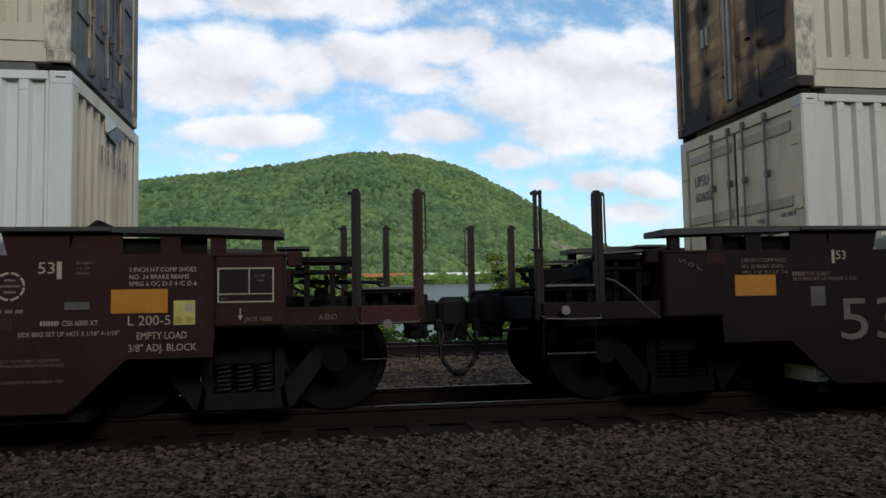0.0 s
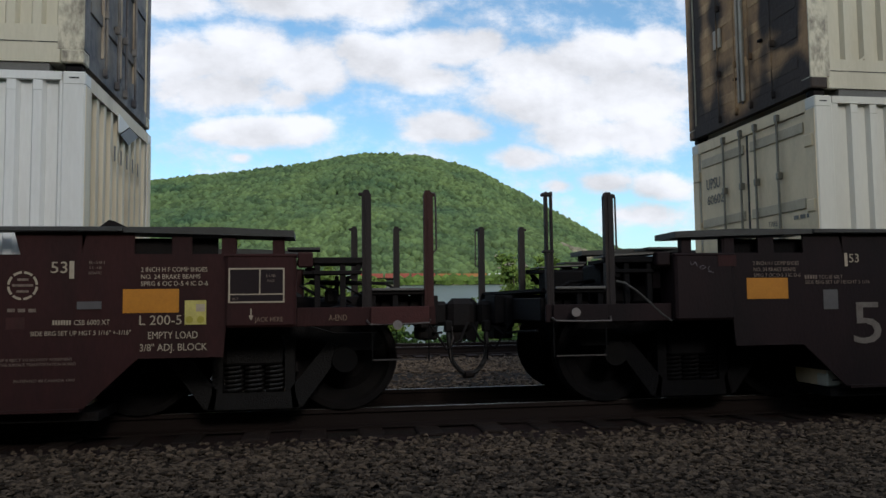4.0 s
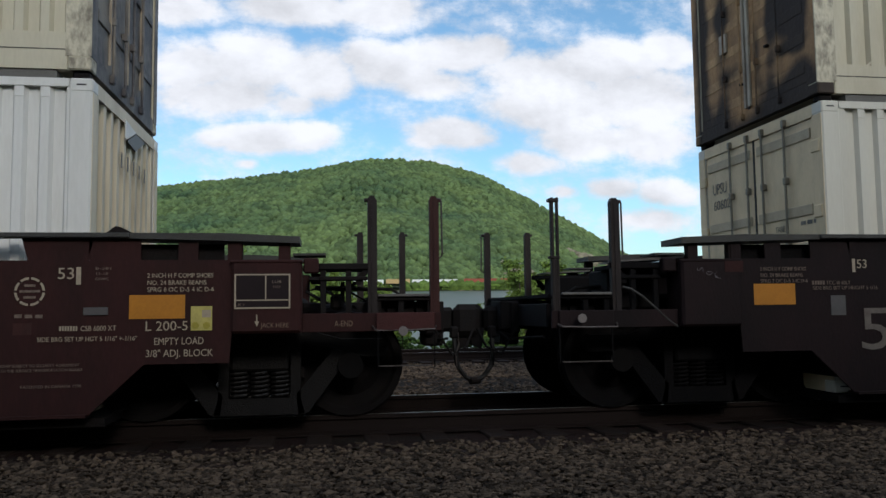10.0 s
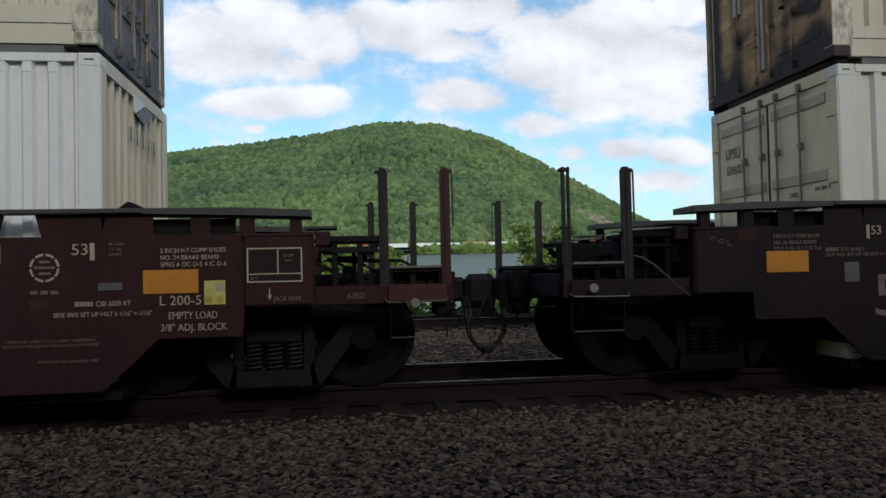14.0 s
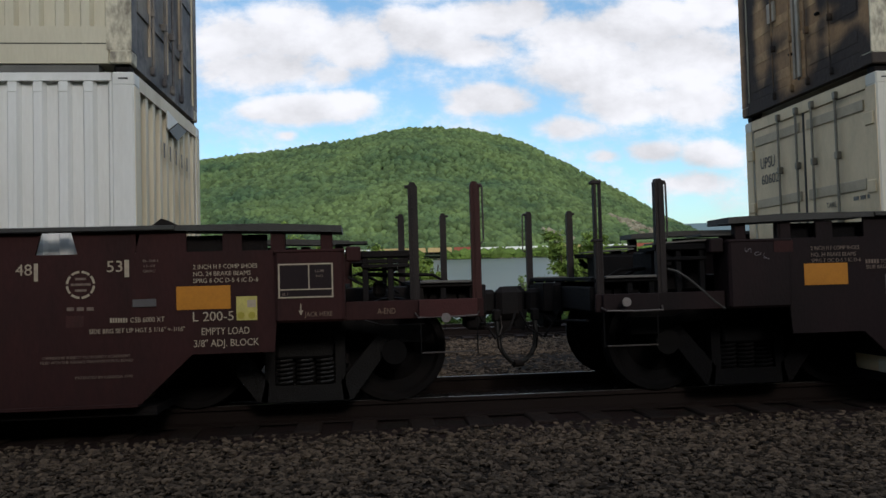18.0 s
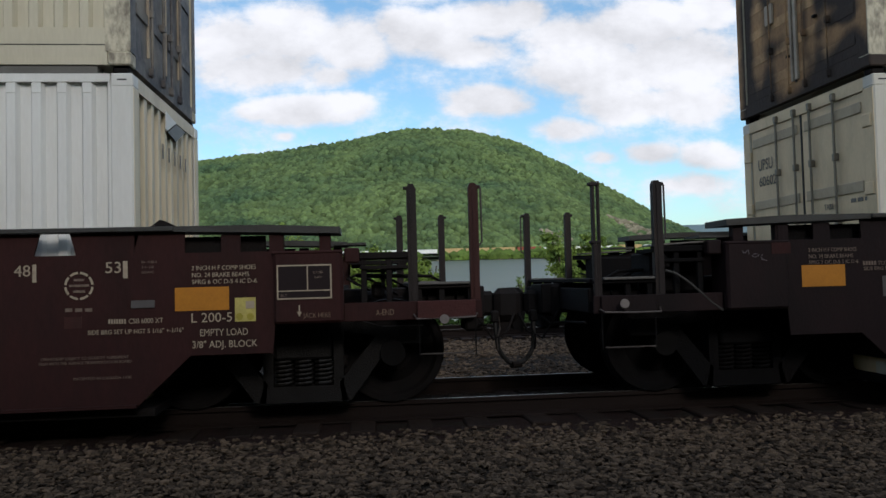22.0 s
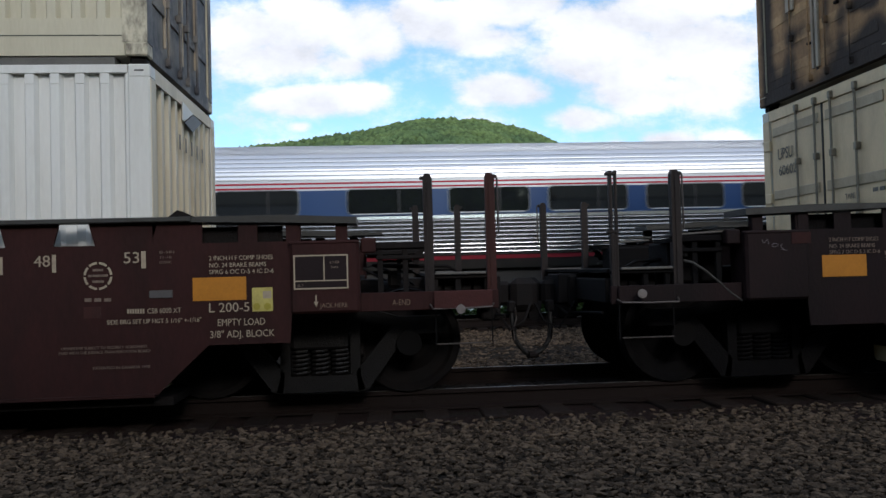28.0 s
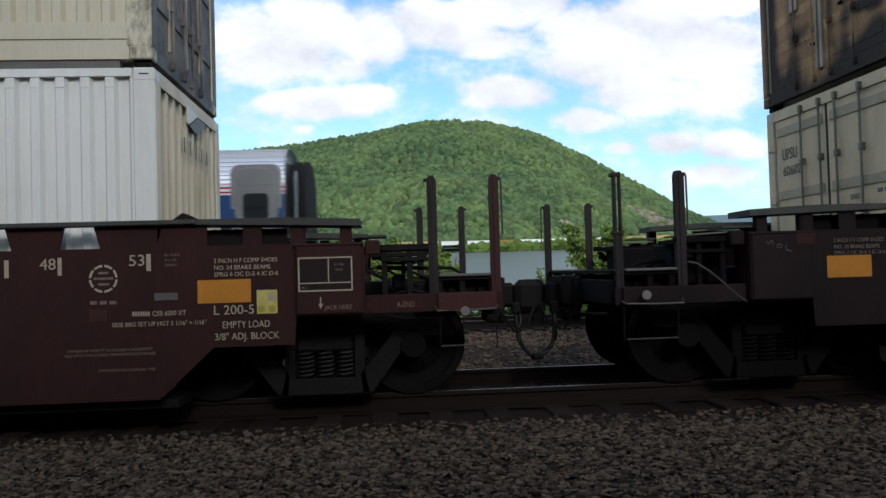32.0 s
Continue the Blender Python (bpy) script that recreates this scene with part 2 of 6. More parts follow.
def prism(points, axis, a, b, bm=None):
    """A plane outline pushed from a to b along an axis; the outline's two numbers are the other axes in order."""
    bm = bm or bmesh.new()

    def at(p, d):
        return {"x": (d, p[0], p[1]), "y": (p[0], d, p[1]), "z": (p[0], p[1], d)}[axis]
    va, vb = [bm.verts.new(at(p, a)) for p in points], [bm.verts.new(at(p, b)) for p in points]
    k = len(points)
    fs = [bm.faces.new(va), bm.faces.new(vb[::-1])]
    fs += [bm.faces.new((va[i], vb[i], vb[(i + 1) % k], va[(i + 1) % k])) for i in range(k)]
    bmesh.ops.recalc_face_normals(bm, faces=fs)
    return bm


def rod(p, q, r, n=8, bm=None, r2=None):
    bm = bm or bmesh.new()
    p, q = Vector(p), Vector(q)
    m = Matrix.Translation((p + q) / 2) @ (q - p).to_track_quat("Z", "Y").to_matrix().to_4x4()
    bmesh.ops.create_cone(bm, cap_ends=True, segments=n, radius1=r, radius2=r if r2 is None else r2, depth=(q - p).length, matrix=m)
    return bm


def tube(points, r, n=8, bm=None):
    """A bent round bar through the points."""
    bm = bm or bmesh.new()
    pts, rings = [Vector(p) for p in points], []
    for i, p in enumerate(pts):
        d = (pts[min(i + 1, len(pts) - 1)] - pts[max(i - 1, 0)]).normalized()
        m = d.to_track_quat("Z", "Y").to_matrix()
        rings.append([bm.verts.new(p + m @ Vector((r * math.cos(a * math.tau / n), r * math.sin(a * math.tau / n), 0))) for a in range(n)])
    for u, v in zip(rings, rings[1:]):
        best = min(range(n), key=lambda k: (u[0].co - v[k].co).length)
        for a in range(n):
            bm.faces.new((u[a], u[(a + 1) % n], v[(a + 1 + best) % n], v[(a + best) % n]))
    bm.faces.new(rings[0][::-1])
    bm.faces.new(rings[-1])
    bmesh.ops.recalc_face_normals(bm, faces=bm.faces)
    return bm


def disc(x, y, z, r, depth, n=24, bm=None):
    """A round plate that faces along y."""
    return rod((x, y - depth / 2, z), (x, y + depth / 2, z), r, n, bm)


def text(body, x, y, z, height, material, parent, width=None, name="lettering", face="-y", align="LEFT", label="", grow=0.0):
    """Lettering whose baseline starts at the place, on a face towards -y, +x or -x."""
    cu = bpy.data.curves.new(name, "FONT")
    cu.body, cu.size, cu.extrude, cu.align_x = body, height * 1.40, 0.0015, align
    cu.resolution_u, cu.offset = 3, grow
    ob = bpy.data.objects.new(name, cu)
    scene.collection.objects.link(ob)
    bpy.context.view_layer.update()
    me = bpy.data.meshes.new_from_object(ob)
    bpy.data.objects.remove(ob)
    sx = 1.0
    if width and len(me.vertices):
        xs = [v.co.x for v in me.vertices]
        sx = width / (max(xs) - min(xs))
    turn = {"-y": 0, "+x": 90, "-x": -90}[face]
    me.transform(pose(x, y, z, 90, 0, turn) @ Matrix.Diagonal((sx, 1, 1, 1)))
    for piece in characters(me):
        piece.materials.clear()
        piece.materials.append(material)
        t = new(name, piece)
        t.parent = parent
        if label:
            t["label"] = label
    return t


def characters(me):
    """One mesh for each character of a word: islands that overlap along the line of writing belong together."""
    n = len(me.vertices)
    root = list(range(n))

    def top(i):
        while root[i] != i:
            root[i] = root[root[i]]
            i = root[i]
        return i
    for e in me.edges:
        a, b = e.vertices
        root[top(a)] = top(b)
    span = [max(v.co[k] for v in me.vertices) - min(v.co[k] for v in me.vertices) for k in (0, 1)]
    axis = 0 if span[0] > span[1] else 1
    isles = collections.defaultdict(list)
    for i in range(n):
        isles[top(i)].append(i)
    runs = sorted((min(me.vertices[i].co[axis] for i in m), max(me.vertices[i].co[axis] for i in m), m) for m in isles.values())
    groups = []
    for a, b, m in runs:
        if groups and a < groups[-1][0] - 0.002:
            groups[-1] = (max(b, groups[-1][0]), groups[-1][1] + m)
        else:
            groups.append((b, list(m)))
    out = []
    for _, members in groups:
        index = {i: k for k, i in enumerate(members)}
        one = bpy.data.meshes.new("character")
        one.from_pydata([me.vertices[i].co[:] for i in members], [], [[index[i] for i in p.vertices] for p in me.polygons if p.vertices[0] in index])
        out.append(one)
    return out


def thing(name, label, category, at=None, group="", kind=""):
    return tagged(new(name), label, category, group, kind) if at is None else tagged(put_at(new(name), at), label, category, group, kind)


def put_at(ob, m):
    ob.matrix_basis = m
    return ob


def grid_mesh(name, xs, ys, height, material, kind="structure"):
    """A ground sheet over the lines xs and ys."""
    bm = bmesh.new()
    rows = [[bm.verts.new((x, y, height(x, y))) for x in xs] for y in ys]
    for a, b in zip(rows, rows[1:]):
        for i in range(len(xs) - 1):
            bm.faces.new((a[i], a[i + 1], b[i + 1], b[i]))
    ob = link(name, bm, material, smooth=True)
    ob["kind"] = kind
    return ob


def soup(name, verts, faces, material, smooth=False):
    me = bpy.data.meshes.new(name)
    me.from_pydata(verts, [], faces)
    me.materials.append(material)
    if smooth:
        me.polygons.foreach_set("use_smooth", [True] * len(me.polygons))
    return new(name, me)


def scatter(template_v, template_f, places, sizes, rng, squash=(1, 1, 1), jitter=0.0):
    """Many turned and sized copies of one small shape as arrays of points and faces."""
    k, n = len(template_v), len(places)
    ang = rng.uniform(0, math.tau, n)
    ca, sa = np.cos(ang), np.sin(ang)
    t = np.asarray(template_v)[None] * np.asarray(sizes)[:, None, None] * np.asarray(squash)
    if jitter:
        t = t * (1 + rng.normal(0, jitter, (n, k, 1)))
    v = np.empty((n, k, 3))
    v[..., 0] = t[..., 0] * ca[:, None] - t[..., 1] * sa[:, None]
    v[..., 1] = t[..., 0] * sa[:, None] + t[..., 1] * ca[:, None]
    v[..., 2] = t[..., 2]
    v += np.asarray(places)[:, None, :]
    f = np.asarray(template_f)[None] + (np.arange(n) * k)[:, None, None]
    return v.reshape(-1, 3), f.reshape(-1, len(template_f[0]))


def ball(subdivisions):
    bm = bmesh.new()
    bmesh.ops.create_icosphere(bm, subdivisions=subdivisions, radius=1.0)
    bm.verts.ensure_lookup_table()
    v, f = [tuple(p.co) for p in bm.verts], [[p.index for p in q.verts] for q in bm.faces]
    bm.free()
    return v, f


# ---- sky ----
def make_world():
    w = bpy.data.worlds.new("sky")
    scene.world = w
    w.use_nodes = True
    nt = w.node_tree
    n, l = nt.nodes, nt.links
    bg = n["Background"]
    bg.inputs["Strength"].default_value = 1.0
    sky = n.new("ShaderNodeTexSky")
    sky.sky_type, sky.sun_disc = "NISHITA", False
    sky.sun_elevation = math.asin(SUN_FROM.z)
    sky.sun_rotation = math.atan2(SUN_FROM.x, SUN_FROM.y)
    sky.ozone_density, sky.dust_density = 1.5, 1.2
    co = n.new("ShaderNodeTexCoord")
    sep = n.new("ShaderNodeSeparateXYZ")
    l.new(co.outputs["Generated"], sep.inputs[0])

    def math_node(op, a, b=None, clamp=False):
        m = n.new("ShaderNodeMath")
        m.operation, m.use_clamp = op, clamp
        for i, v in enumerate((a, b)):
            if v is None:
                continue
            if isinstance(v, (int, float)):
                m.inputs[i].default_value = v
            else:
                l.new(v, m.inputs[i])
        return m.outputs[0]
    # directions flattened on a cloud layer, with ragged edges
    up = math_node("MAXIMUM", math_node("SUBTRACT", sep.outputs["Z"], math_node("MULTIPLY", sep.outputs["Y"], CANT)), 0.02)
    ahead = math_node("MAXIMUM", math_node("ABSOLUTE", sep.outputs["Y"]), 0.05)
    u, v = math_node("DIVIDE", sep.outputs["X"], ahead), math_node("DIVIDE", sep.outputs["Z"], ahead)
    uv = n.new("ShaderNodeCombineXYZ")
    l.new(u, uv.inputs[0])
    l.new(v, uv.inputs[1])
    l.new(math_node("MULTIPLY", math_node("LESS_THAN", sep.outputs["Y"], 0.0), 7.0), uv.inputs[2])

    def noise_of(scale, detail, rough=0.6, stretch=(1, 1, 1), shift=(0, 0, 0)):
        mp = n.new("ShaderNodeMapping")
        mp.inputs["Location"].default_value = shift
        mp.inputs["Scale"].default_value = stretch
        l.new(uv.outputs[0], mp.inputs["Vector"])
        t = n.new("ShaderNodeTexNoise")
        t.inputs["Scale"].default_value, t.inputs["Detail"].default_value, t.inputs["Roughness"].default_value = scale, detail, rough
        l.new(mp.outputs[0], t.inputs["Vector"])
        return t.outputs["Fac"], t.outputs["Color"]
    ragged = noise_of(11.0, 9.0, 0.66, (1, 1.5, 1))[0]
    total = None
    for cu, cv, su, sv, k in CLOUDS:
        mp = n.new("ShaderNodeMapping")
        mp.inputs["Location"].default_value = (-cu / su, -cv / sv, 0)
        mp.inputs["Scale"].default_value = (1 / su, 1 / sv, 0.0)
        l.new(uv.outputs[0], mp.inputs["Vector"])
        g = n.new("ShaderNodeTexGradient")
        g.gradient_type = "QUADRATIC_SPHERE"
        l.new(mp.outputs[0], g.inputs["Vector"])
        s = math_node("MULTIPLY", math_node("POWER", g.outputs["Fac"], 0.5), k)
        total = s if total is None else math_node("MAXIMUM", total, s)
    behind = noise_of(2.2, 7.0)[0]
    wild = math_node("MULTIPLY", math_node("SUBTRACT", behind, 0.46), 2.4)
    away = math_node("ADD", math_node("LESS_THAN", sep.outputs["Y"], 0.0), math_node("GREATER_THAN", v, 0.62), True)
    away = math_node("ADD", away, math_node("GREATER_THAN", math_node("ABSOLUTE", math_node("SUBTRACT", u, 0.2)), 0.85), True)
    total = math_node("ADD", math_node("MULTIPLY", wild, away), math_node("MULTIPLY", total, math_node("SUBTRACT", 1.0, away)))
    dens = math_node("ADD", total, math_node("MULTIPLY", math_node("SUBTRACT", ragged, 0.5), 1.5))
    mask = n.new("ShaderNodeMapRange")
    mask.interpolation_type = "SMOOTHSTEP"
    mask.inputs["From Min"].default_value, mask.inputs["From Max"].default_value = -0.16, 0.44
    l.new(dens, mask.inputs["Value"])
    lower = noise_of(11.0, 9.0, 0.66, (1, 1.5, 1), (0.012, 0.03, 0))[0]
    puff, puff_lower = noise_of(5.0, 5.0, 0.5, (1, 1.6, 1))[0], noise_of(5.0, 5.0, 0.5, (1, 1.6, 1), (0.02, 0.06, 0))[0]
    relief = math_node("ADD", math_node("MULTIPLY", math_node("SUBTRACT", ragged, lower), 0.55), math_node("MULTIPLY", math_node("SUBTRACT", puff, puff_lower), 1.1))
    shade = n.new("ShaderNodeMapRange")
    shade.inputs["From Min"].default_value, shade.inputs["From Max"].default_value = -0.28, 0.16
    shade.inputs["To Min"].default_value, shade.inputs["To Max"].default_value = 0.80, 1.14
    l.new(relief, shade.inputs["Value"])
    white = n.new("ShaderNodeMix")
    white.data_type = "RGBA"
    white.blend_type = "MULTIPLY"
    white.inputs["Factor"].default_value = 1.0
    white.inputs["A"].default_value = (0.93, 0.95, 0.98, 1)
    l.new(shade.outputs[0], white.inputs["B"])
    blue = n.new("ShaderNodeMix")
    blue.data_type = "RGBA"
    blue.blend_type = "MULTIPLY"
    blue.inputs["Factor"].default_value = 1.0
    blue.inputs["B"].default_value = (SKY_GAIN * 0.84, SKY_GAIN * 1.06, SKY_GAIN * 1.06, 1)
    l.new(sky.outputs["Color"], blue.inputs["A"])
    mix = n.new("ShaderNodeMix")
    mix.data_type = "RGBA"
    l.new(mask.outputs[0], mix.inputs["Factor"])
    l.new(blue.outputs["Result"], mix.inputs["A"])
    l.new(white.outputs["Result"], mix.inputs["B"])
    l.new(mix.outputs["Result"], bg.inputs["Color"])


SKY_GAIN = 0.17
# clouds: place and half size on the layer, and thickness
CLOUDS = [(-0.177, 0.381, 0.073, 0.024, 0.80), (-0.043, 0.391, 0.114, 0.028, 0.90), (0.074, 0.392, 0.089, 0.037, 0.90), (-0.169, 0.308, 0.073, 0.045, 1.00), (-0.093, 0.318, 0.089, 0.049, 1.00), (-0.014, 0.306, 0.065, 0.049, 1.00),
          (-0.127, 0.273, 0.114, 0.037, 0.90), (-0.043, 0.264, 0.049, 0.020, 0.70), (0.044, 0.330, 0.057, 0.028, 0.80), (0.088, 0.317, 0.089, 0.037, 1.00), (0.156, 0.338, 0.073, 0.032, 1.00), (0.214, 0.344, 0.041, 0.026, 1.00),
          (0.133, 0.295, 0.073, 0.024, 0.90), (0.162, 0.232, 0.073, 0.024, 0.95), (0.192, 0.223, 0.049, 0.018, 0.80), (0.132, 0.220, 0.041, 0.012, 0.60), (0.287, 0.316, 0.097, 0.037, 1.00), (0.383, 0.335, 0.089, 0.045, 1.05),
          (0.465, 0.354, 0.049, 0.032, 1.00), (0.317, 0.270, 0.138, 0.049, 1.00), (0.422, 0.281, 0.106, 0.057, 1.10), (0.356, 0.224, 0.106, 0.032, 0.90), (0.261, 0.192, 0.057, 0.020, 0.80), (0.444, 0.226, 0.081, 0.041, 1.00),
          (0.378, 0.159, 0.049, 0.019, 0.85), (0.315, 0.154, 0.032, 0.010, 0.50), (0.433, 0.117, 0.073, 0.020, 0.70), (0.466, 0.156, 0.057, 0.024, 0.85), (-0.078, 0.219, 0.093, 0.026, 1.00), (-0.025, 0.224, 0.049, 0.024, 0.95),
          (-0.127, 0.218, 0.041, 0.016, 0.80), (-0.102, 0.186, 0.020, 0.008, 0.50), (0.627, 0.292, 0.123, 0.136, 1.00), (0.719, 0.372, 0.098, 0.059, 0.80), (-0.317, 0.292, 0.156, 0.076, 0.90), (0.604, 0.163, 0.123, 0.034, 0.70),
          (-0.347, 0.170, 0.098, 0.042, 0.70)]
make_world()


# ---- ground, river, hill ----
def ground_height(x, y):
    if y < 3.0:
        return -0.34
    if y < 6.9:
        return -0.34 + 0.14 * (y - 3.0) / 3.9
    if y < 9.6:
        return -0.20
    if y < 13.0:
        return -0.20 - 0.16 * math.sin((y - 9.6) / 3.4 * math.pi)
    if y < 19.8:
        return Z2 - 0.24
    low = WATER - 1.0
    if y < 34.0:
        k = (y - 19.8) / 14.2
        return (Z2 - 0.24) * (1 - k) + (low + CANT * y) * k
    return low + CANT * y


xs = [-900, -400, -160, -60] + [-30 + i * 1.5 for i in range(41)] + [60, 160, 400, 900]
ys = [-60, -20, -6, 0, 2, 3, 4, 5, 6, 6.9, 8, 9.6, 10.4, 11.2, 12, 13, 15, 16, 18, 19.8, 22, 24, 27, 30, 34, 60, 200, SHORE + 30]
ground = grid_mesh("ground", xs, ys, ground_height, M["bed"])
tagged(ground, "dark stony railway ballast sloping to a river bank", "ground")

M["water"] = mat("river_water", (0.09, 0.105, 0.10), 0.28, spots=(0.05, 0.065, 0.065), size=0.03, stretch=(0.3, 1, 1), bump=1.0, bump_size=0.35)
water = grid_mesh("water", [-1600, -300, -60, 0, 60, 300, 1600], [26, 60, 120, 250, 400, SHORE + 4], lambda x, y: far(x, y, WATER)[2], M["water"])
tagged(water, "wide calm grey-blue river", "river")

# ridge of the hill: sideways place and rise, both per metre ahead
RIDGE = [(-2.2, 0.060), (-0.9, 0.090), (-0.5, 0.125), (-0.2115, 0.1565), (-0.1643, 0.1641), (-0.1095, 0.1692), (-0.0537, 0.1786), (-0.0111, 0.1836),
         (0.0175, 0.1899), (0.0465, 0.1956), (0.0904, 0.1978), (0.1348, 0.1941), (0.1797, 0.1843), (0.2099, 0.1742), (0.2401, 0.1580), (0.2706, 0.1425),
         (0.3013, 0.1260), (0.3322, 0.1095), (0.3695, 0.0880), (0.41, 0.066), (0.45, 0.046), (0.5, 0.036), (0.7, 0.03), (2.2, 0.03)]
CREST = 1050.0


def hill_height(x, y):
    base = WATER + 3.0 + CANT * y
    if y < SHORE:
        return base
    s = min(max(x / y, -2.2), 2.2)
    rise = np.interp(s, [r[0] for r in RIDGE], [r[1] for r in RIDGE])
    top = (rise - 0.0065) * CREST + 1.0
    k = min(max((y - SHORE - 34) / (CREST - SHORE - 34), 0), 1)
    k = k ** 0.85
    bumps = (10 * noise.noise((x * 0.008, y * 0.008, 0.0)) + 13 * noise.noise((x * 0.014, y * 0.004, 4.0))) * math.sin(min(k, 1) * math.pi)
    base_c = WATER + 3.0 + CANT * CREST
    h = base + max(top - base_c, 0) * k * (y / CREST) ** 0.25 + bumps
    if y > CREST:
        h = min(h, top - (y - CREST) * 0.12)
    return h


M["soil"] = mat("forest_floor", (0.035, 0.05, 0.02), 0.95, spots=(0.02, 0.03, 0.012), size=0.05, bump=0.5, bump_size=0.4)
hx = [-2400, -1700, -1200, -900] + [-700 + 25 * i for i in range(57)] + [900, 1200, 1700, 2400]
hy = [SHORE - 1, SHORE + 6, SHORE + 20] + [SHORE + 34 + 24 * i for i in range(22)] + [CREST + 30, CREST + 100, CREST + 300]
hill = grid_mesh("hill", hx, hy, hill_height, M["soil"])
tagged(hill, "long wooded hill across the river", "hill")

rng = np.random.default_rng(5)
# dulled greens and tone patches also stand in for haze and lit ridges
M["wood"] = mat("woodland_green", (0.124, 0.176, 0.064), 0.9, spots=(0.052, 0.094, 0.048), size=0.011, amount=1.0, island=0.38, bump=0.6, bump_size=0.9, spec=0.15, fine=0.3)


def forest(name, count, area, sizes, material, label, sub=2):
    v, f = ball(sub)
    v = [tuple(c * (1 + 0.28 * noise.noise(Vector(p) * 2.1)) for c in p) for p in v]
    places, sz = [], []
    while len(places) < count:
        x, y = area(rng)
        s = rng.uniform(*sizes)
        places.append((x, y, hill_height(x, y) + s * 0.55))
        sz.append(s)
    vv, ff = scatter(v, f, places, sz, rng, (1, 1, 1.15), 0.10)
    return tagged(soup(name, vv.tolist(), ff.tolist(), material, True), label, "woodland", kind="stuff")


def slope_area(r):
    y = SHORE + 36 + (CREST - SHORE - 20) * r.random()
    return r.uniform(-0.30, 0.46) * y, y


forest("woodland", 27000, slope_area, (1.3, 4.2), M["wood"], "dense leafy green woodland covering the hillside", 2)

# aerial haze is painted into the blue base colour of these hills
M["haze"] = mat("haze_tinted_wood", (0.16, 0.22, 0.24), 0.95, spots=(0.13, 0.19, 0.22), size=0.004, amount=0.6, spec=0.05)
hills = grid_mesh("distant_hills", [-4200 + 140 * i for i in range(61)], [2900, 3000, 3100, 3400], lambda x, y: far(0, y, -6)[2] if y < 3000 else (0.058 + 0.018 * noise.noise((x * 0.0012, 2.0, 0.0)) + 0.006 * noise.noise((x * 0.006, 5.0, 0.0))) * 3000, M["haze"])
tagged(hills, "low hazy blue wooded hills far off", "hills")


# ---- tracks ----
def rail_profile(y):
    return [(y - 0.075, -0.18), (y + 0.075, -0.18), (y + 0.075, -0.165), (y + 0.012, -0.145), (y + 0.012, -0.045), (y + 0.037, -0.035), (y + 0.037, -0.004),
            (y + 0.03, 0.0), (y - 0.03, 0.0), (y - 0.037, -0.004), (y - 0.037, -0.035), (y - 0.012, -0.045), (y - 0.012, -0.145), (y - 0.075, -0.165)]


def track(yc, z, name, label):
    t = tagged(put_at(new(name), pose(0, yc, z)), label, "railway track", kind="structure")
    for y in (-0.755, 0.755):
        r = part("rail", prism(rail_profile(y), "x", -620, 620), M["rail"], t)
        part("running_surface", box(-620, 620, y - 0.012, y + 0.012, 0.001, 0.003), M["railtop"], r, "bright worn strip of rail head")
    tie = bmesh.new()
    box(-0.115, 0.115, -1.3, 1.3, -0.36, -0.172, 0.012, tie)
    me = None
    for i in range(-16, 26):
        if me is None:
            o = part("tie", tie, M["tie"], t)
            me = o.data
        else:
            o = new("tie", me)
            o.parent = t
        o.matrix_basis = pose(i * 0.53 + random.uniform(-0.03, 0.03), random.uniform(-0.04, 0.04), random.uniform(-0.01, 0.008), 0, 0, random.uniform(-1.5, 1.5))
    return t


track(YC, 0.0, "freight_track", "rusty steel rails on dark timber ties")
track(Y2, Z2, "passenger_track", "steel rails on timber ties in ballast")


# ---- containers ----
def corrugated(along, lo, hi, z0, z1, at, depth, pitch, flat):
    """A pressed sheet in the plane at, pressed inwards by depth; along is the axis it runs on."""
    bm = bmesh.new()
    line, p = [], lo
    ramp = 0.026
    while p < hi:
        for d, w in ((0, flat), (0, ramp), (depth, pitch - 2 * ramp - flat), (depth, ramp)):
            line.append((min(p, hi), d))
            p += w
    line.append((hi, 0))
    prev = None
    for q, d in line:
        pts = [(q, at + d, z) if along == "x" else (at + d, q, z) for z in (z0, z1)]
        cur = [bm.verts.new(c) for c in pts]
        if prev:
            bm.faces.new((prev[0], cur[0], cur[1], prev[1]))
        prev = cur
    return bm


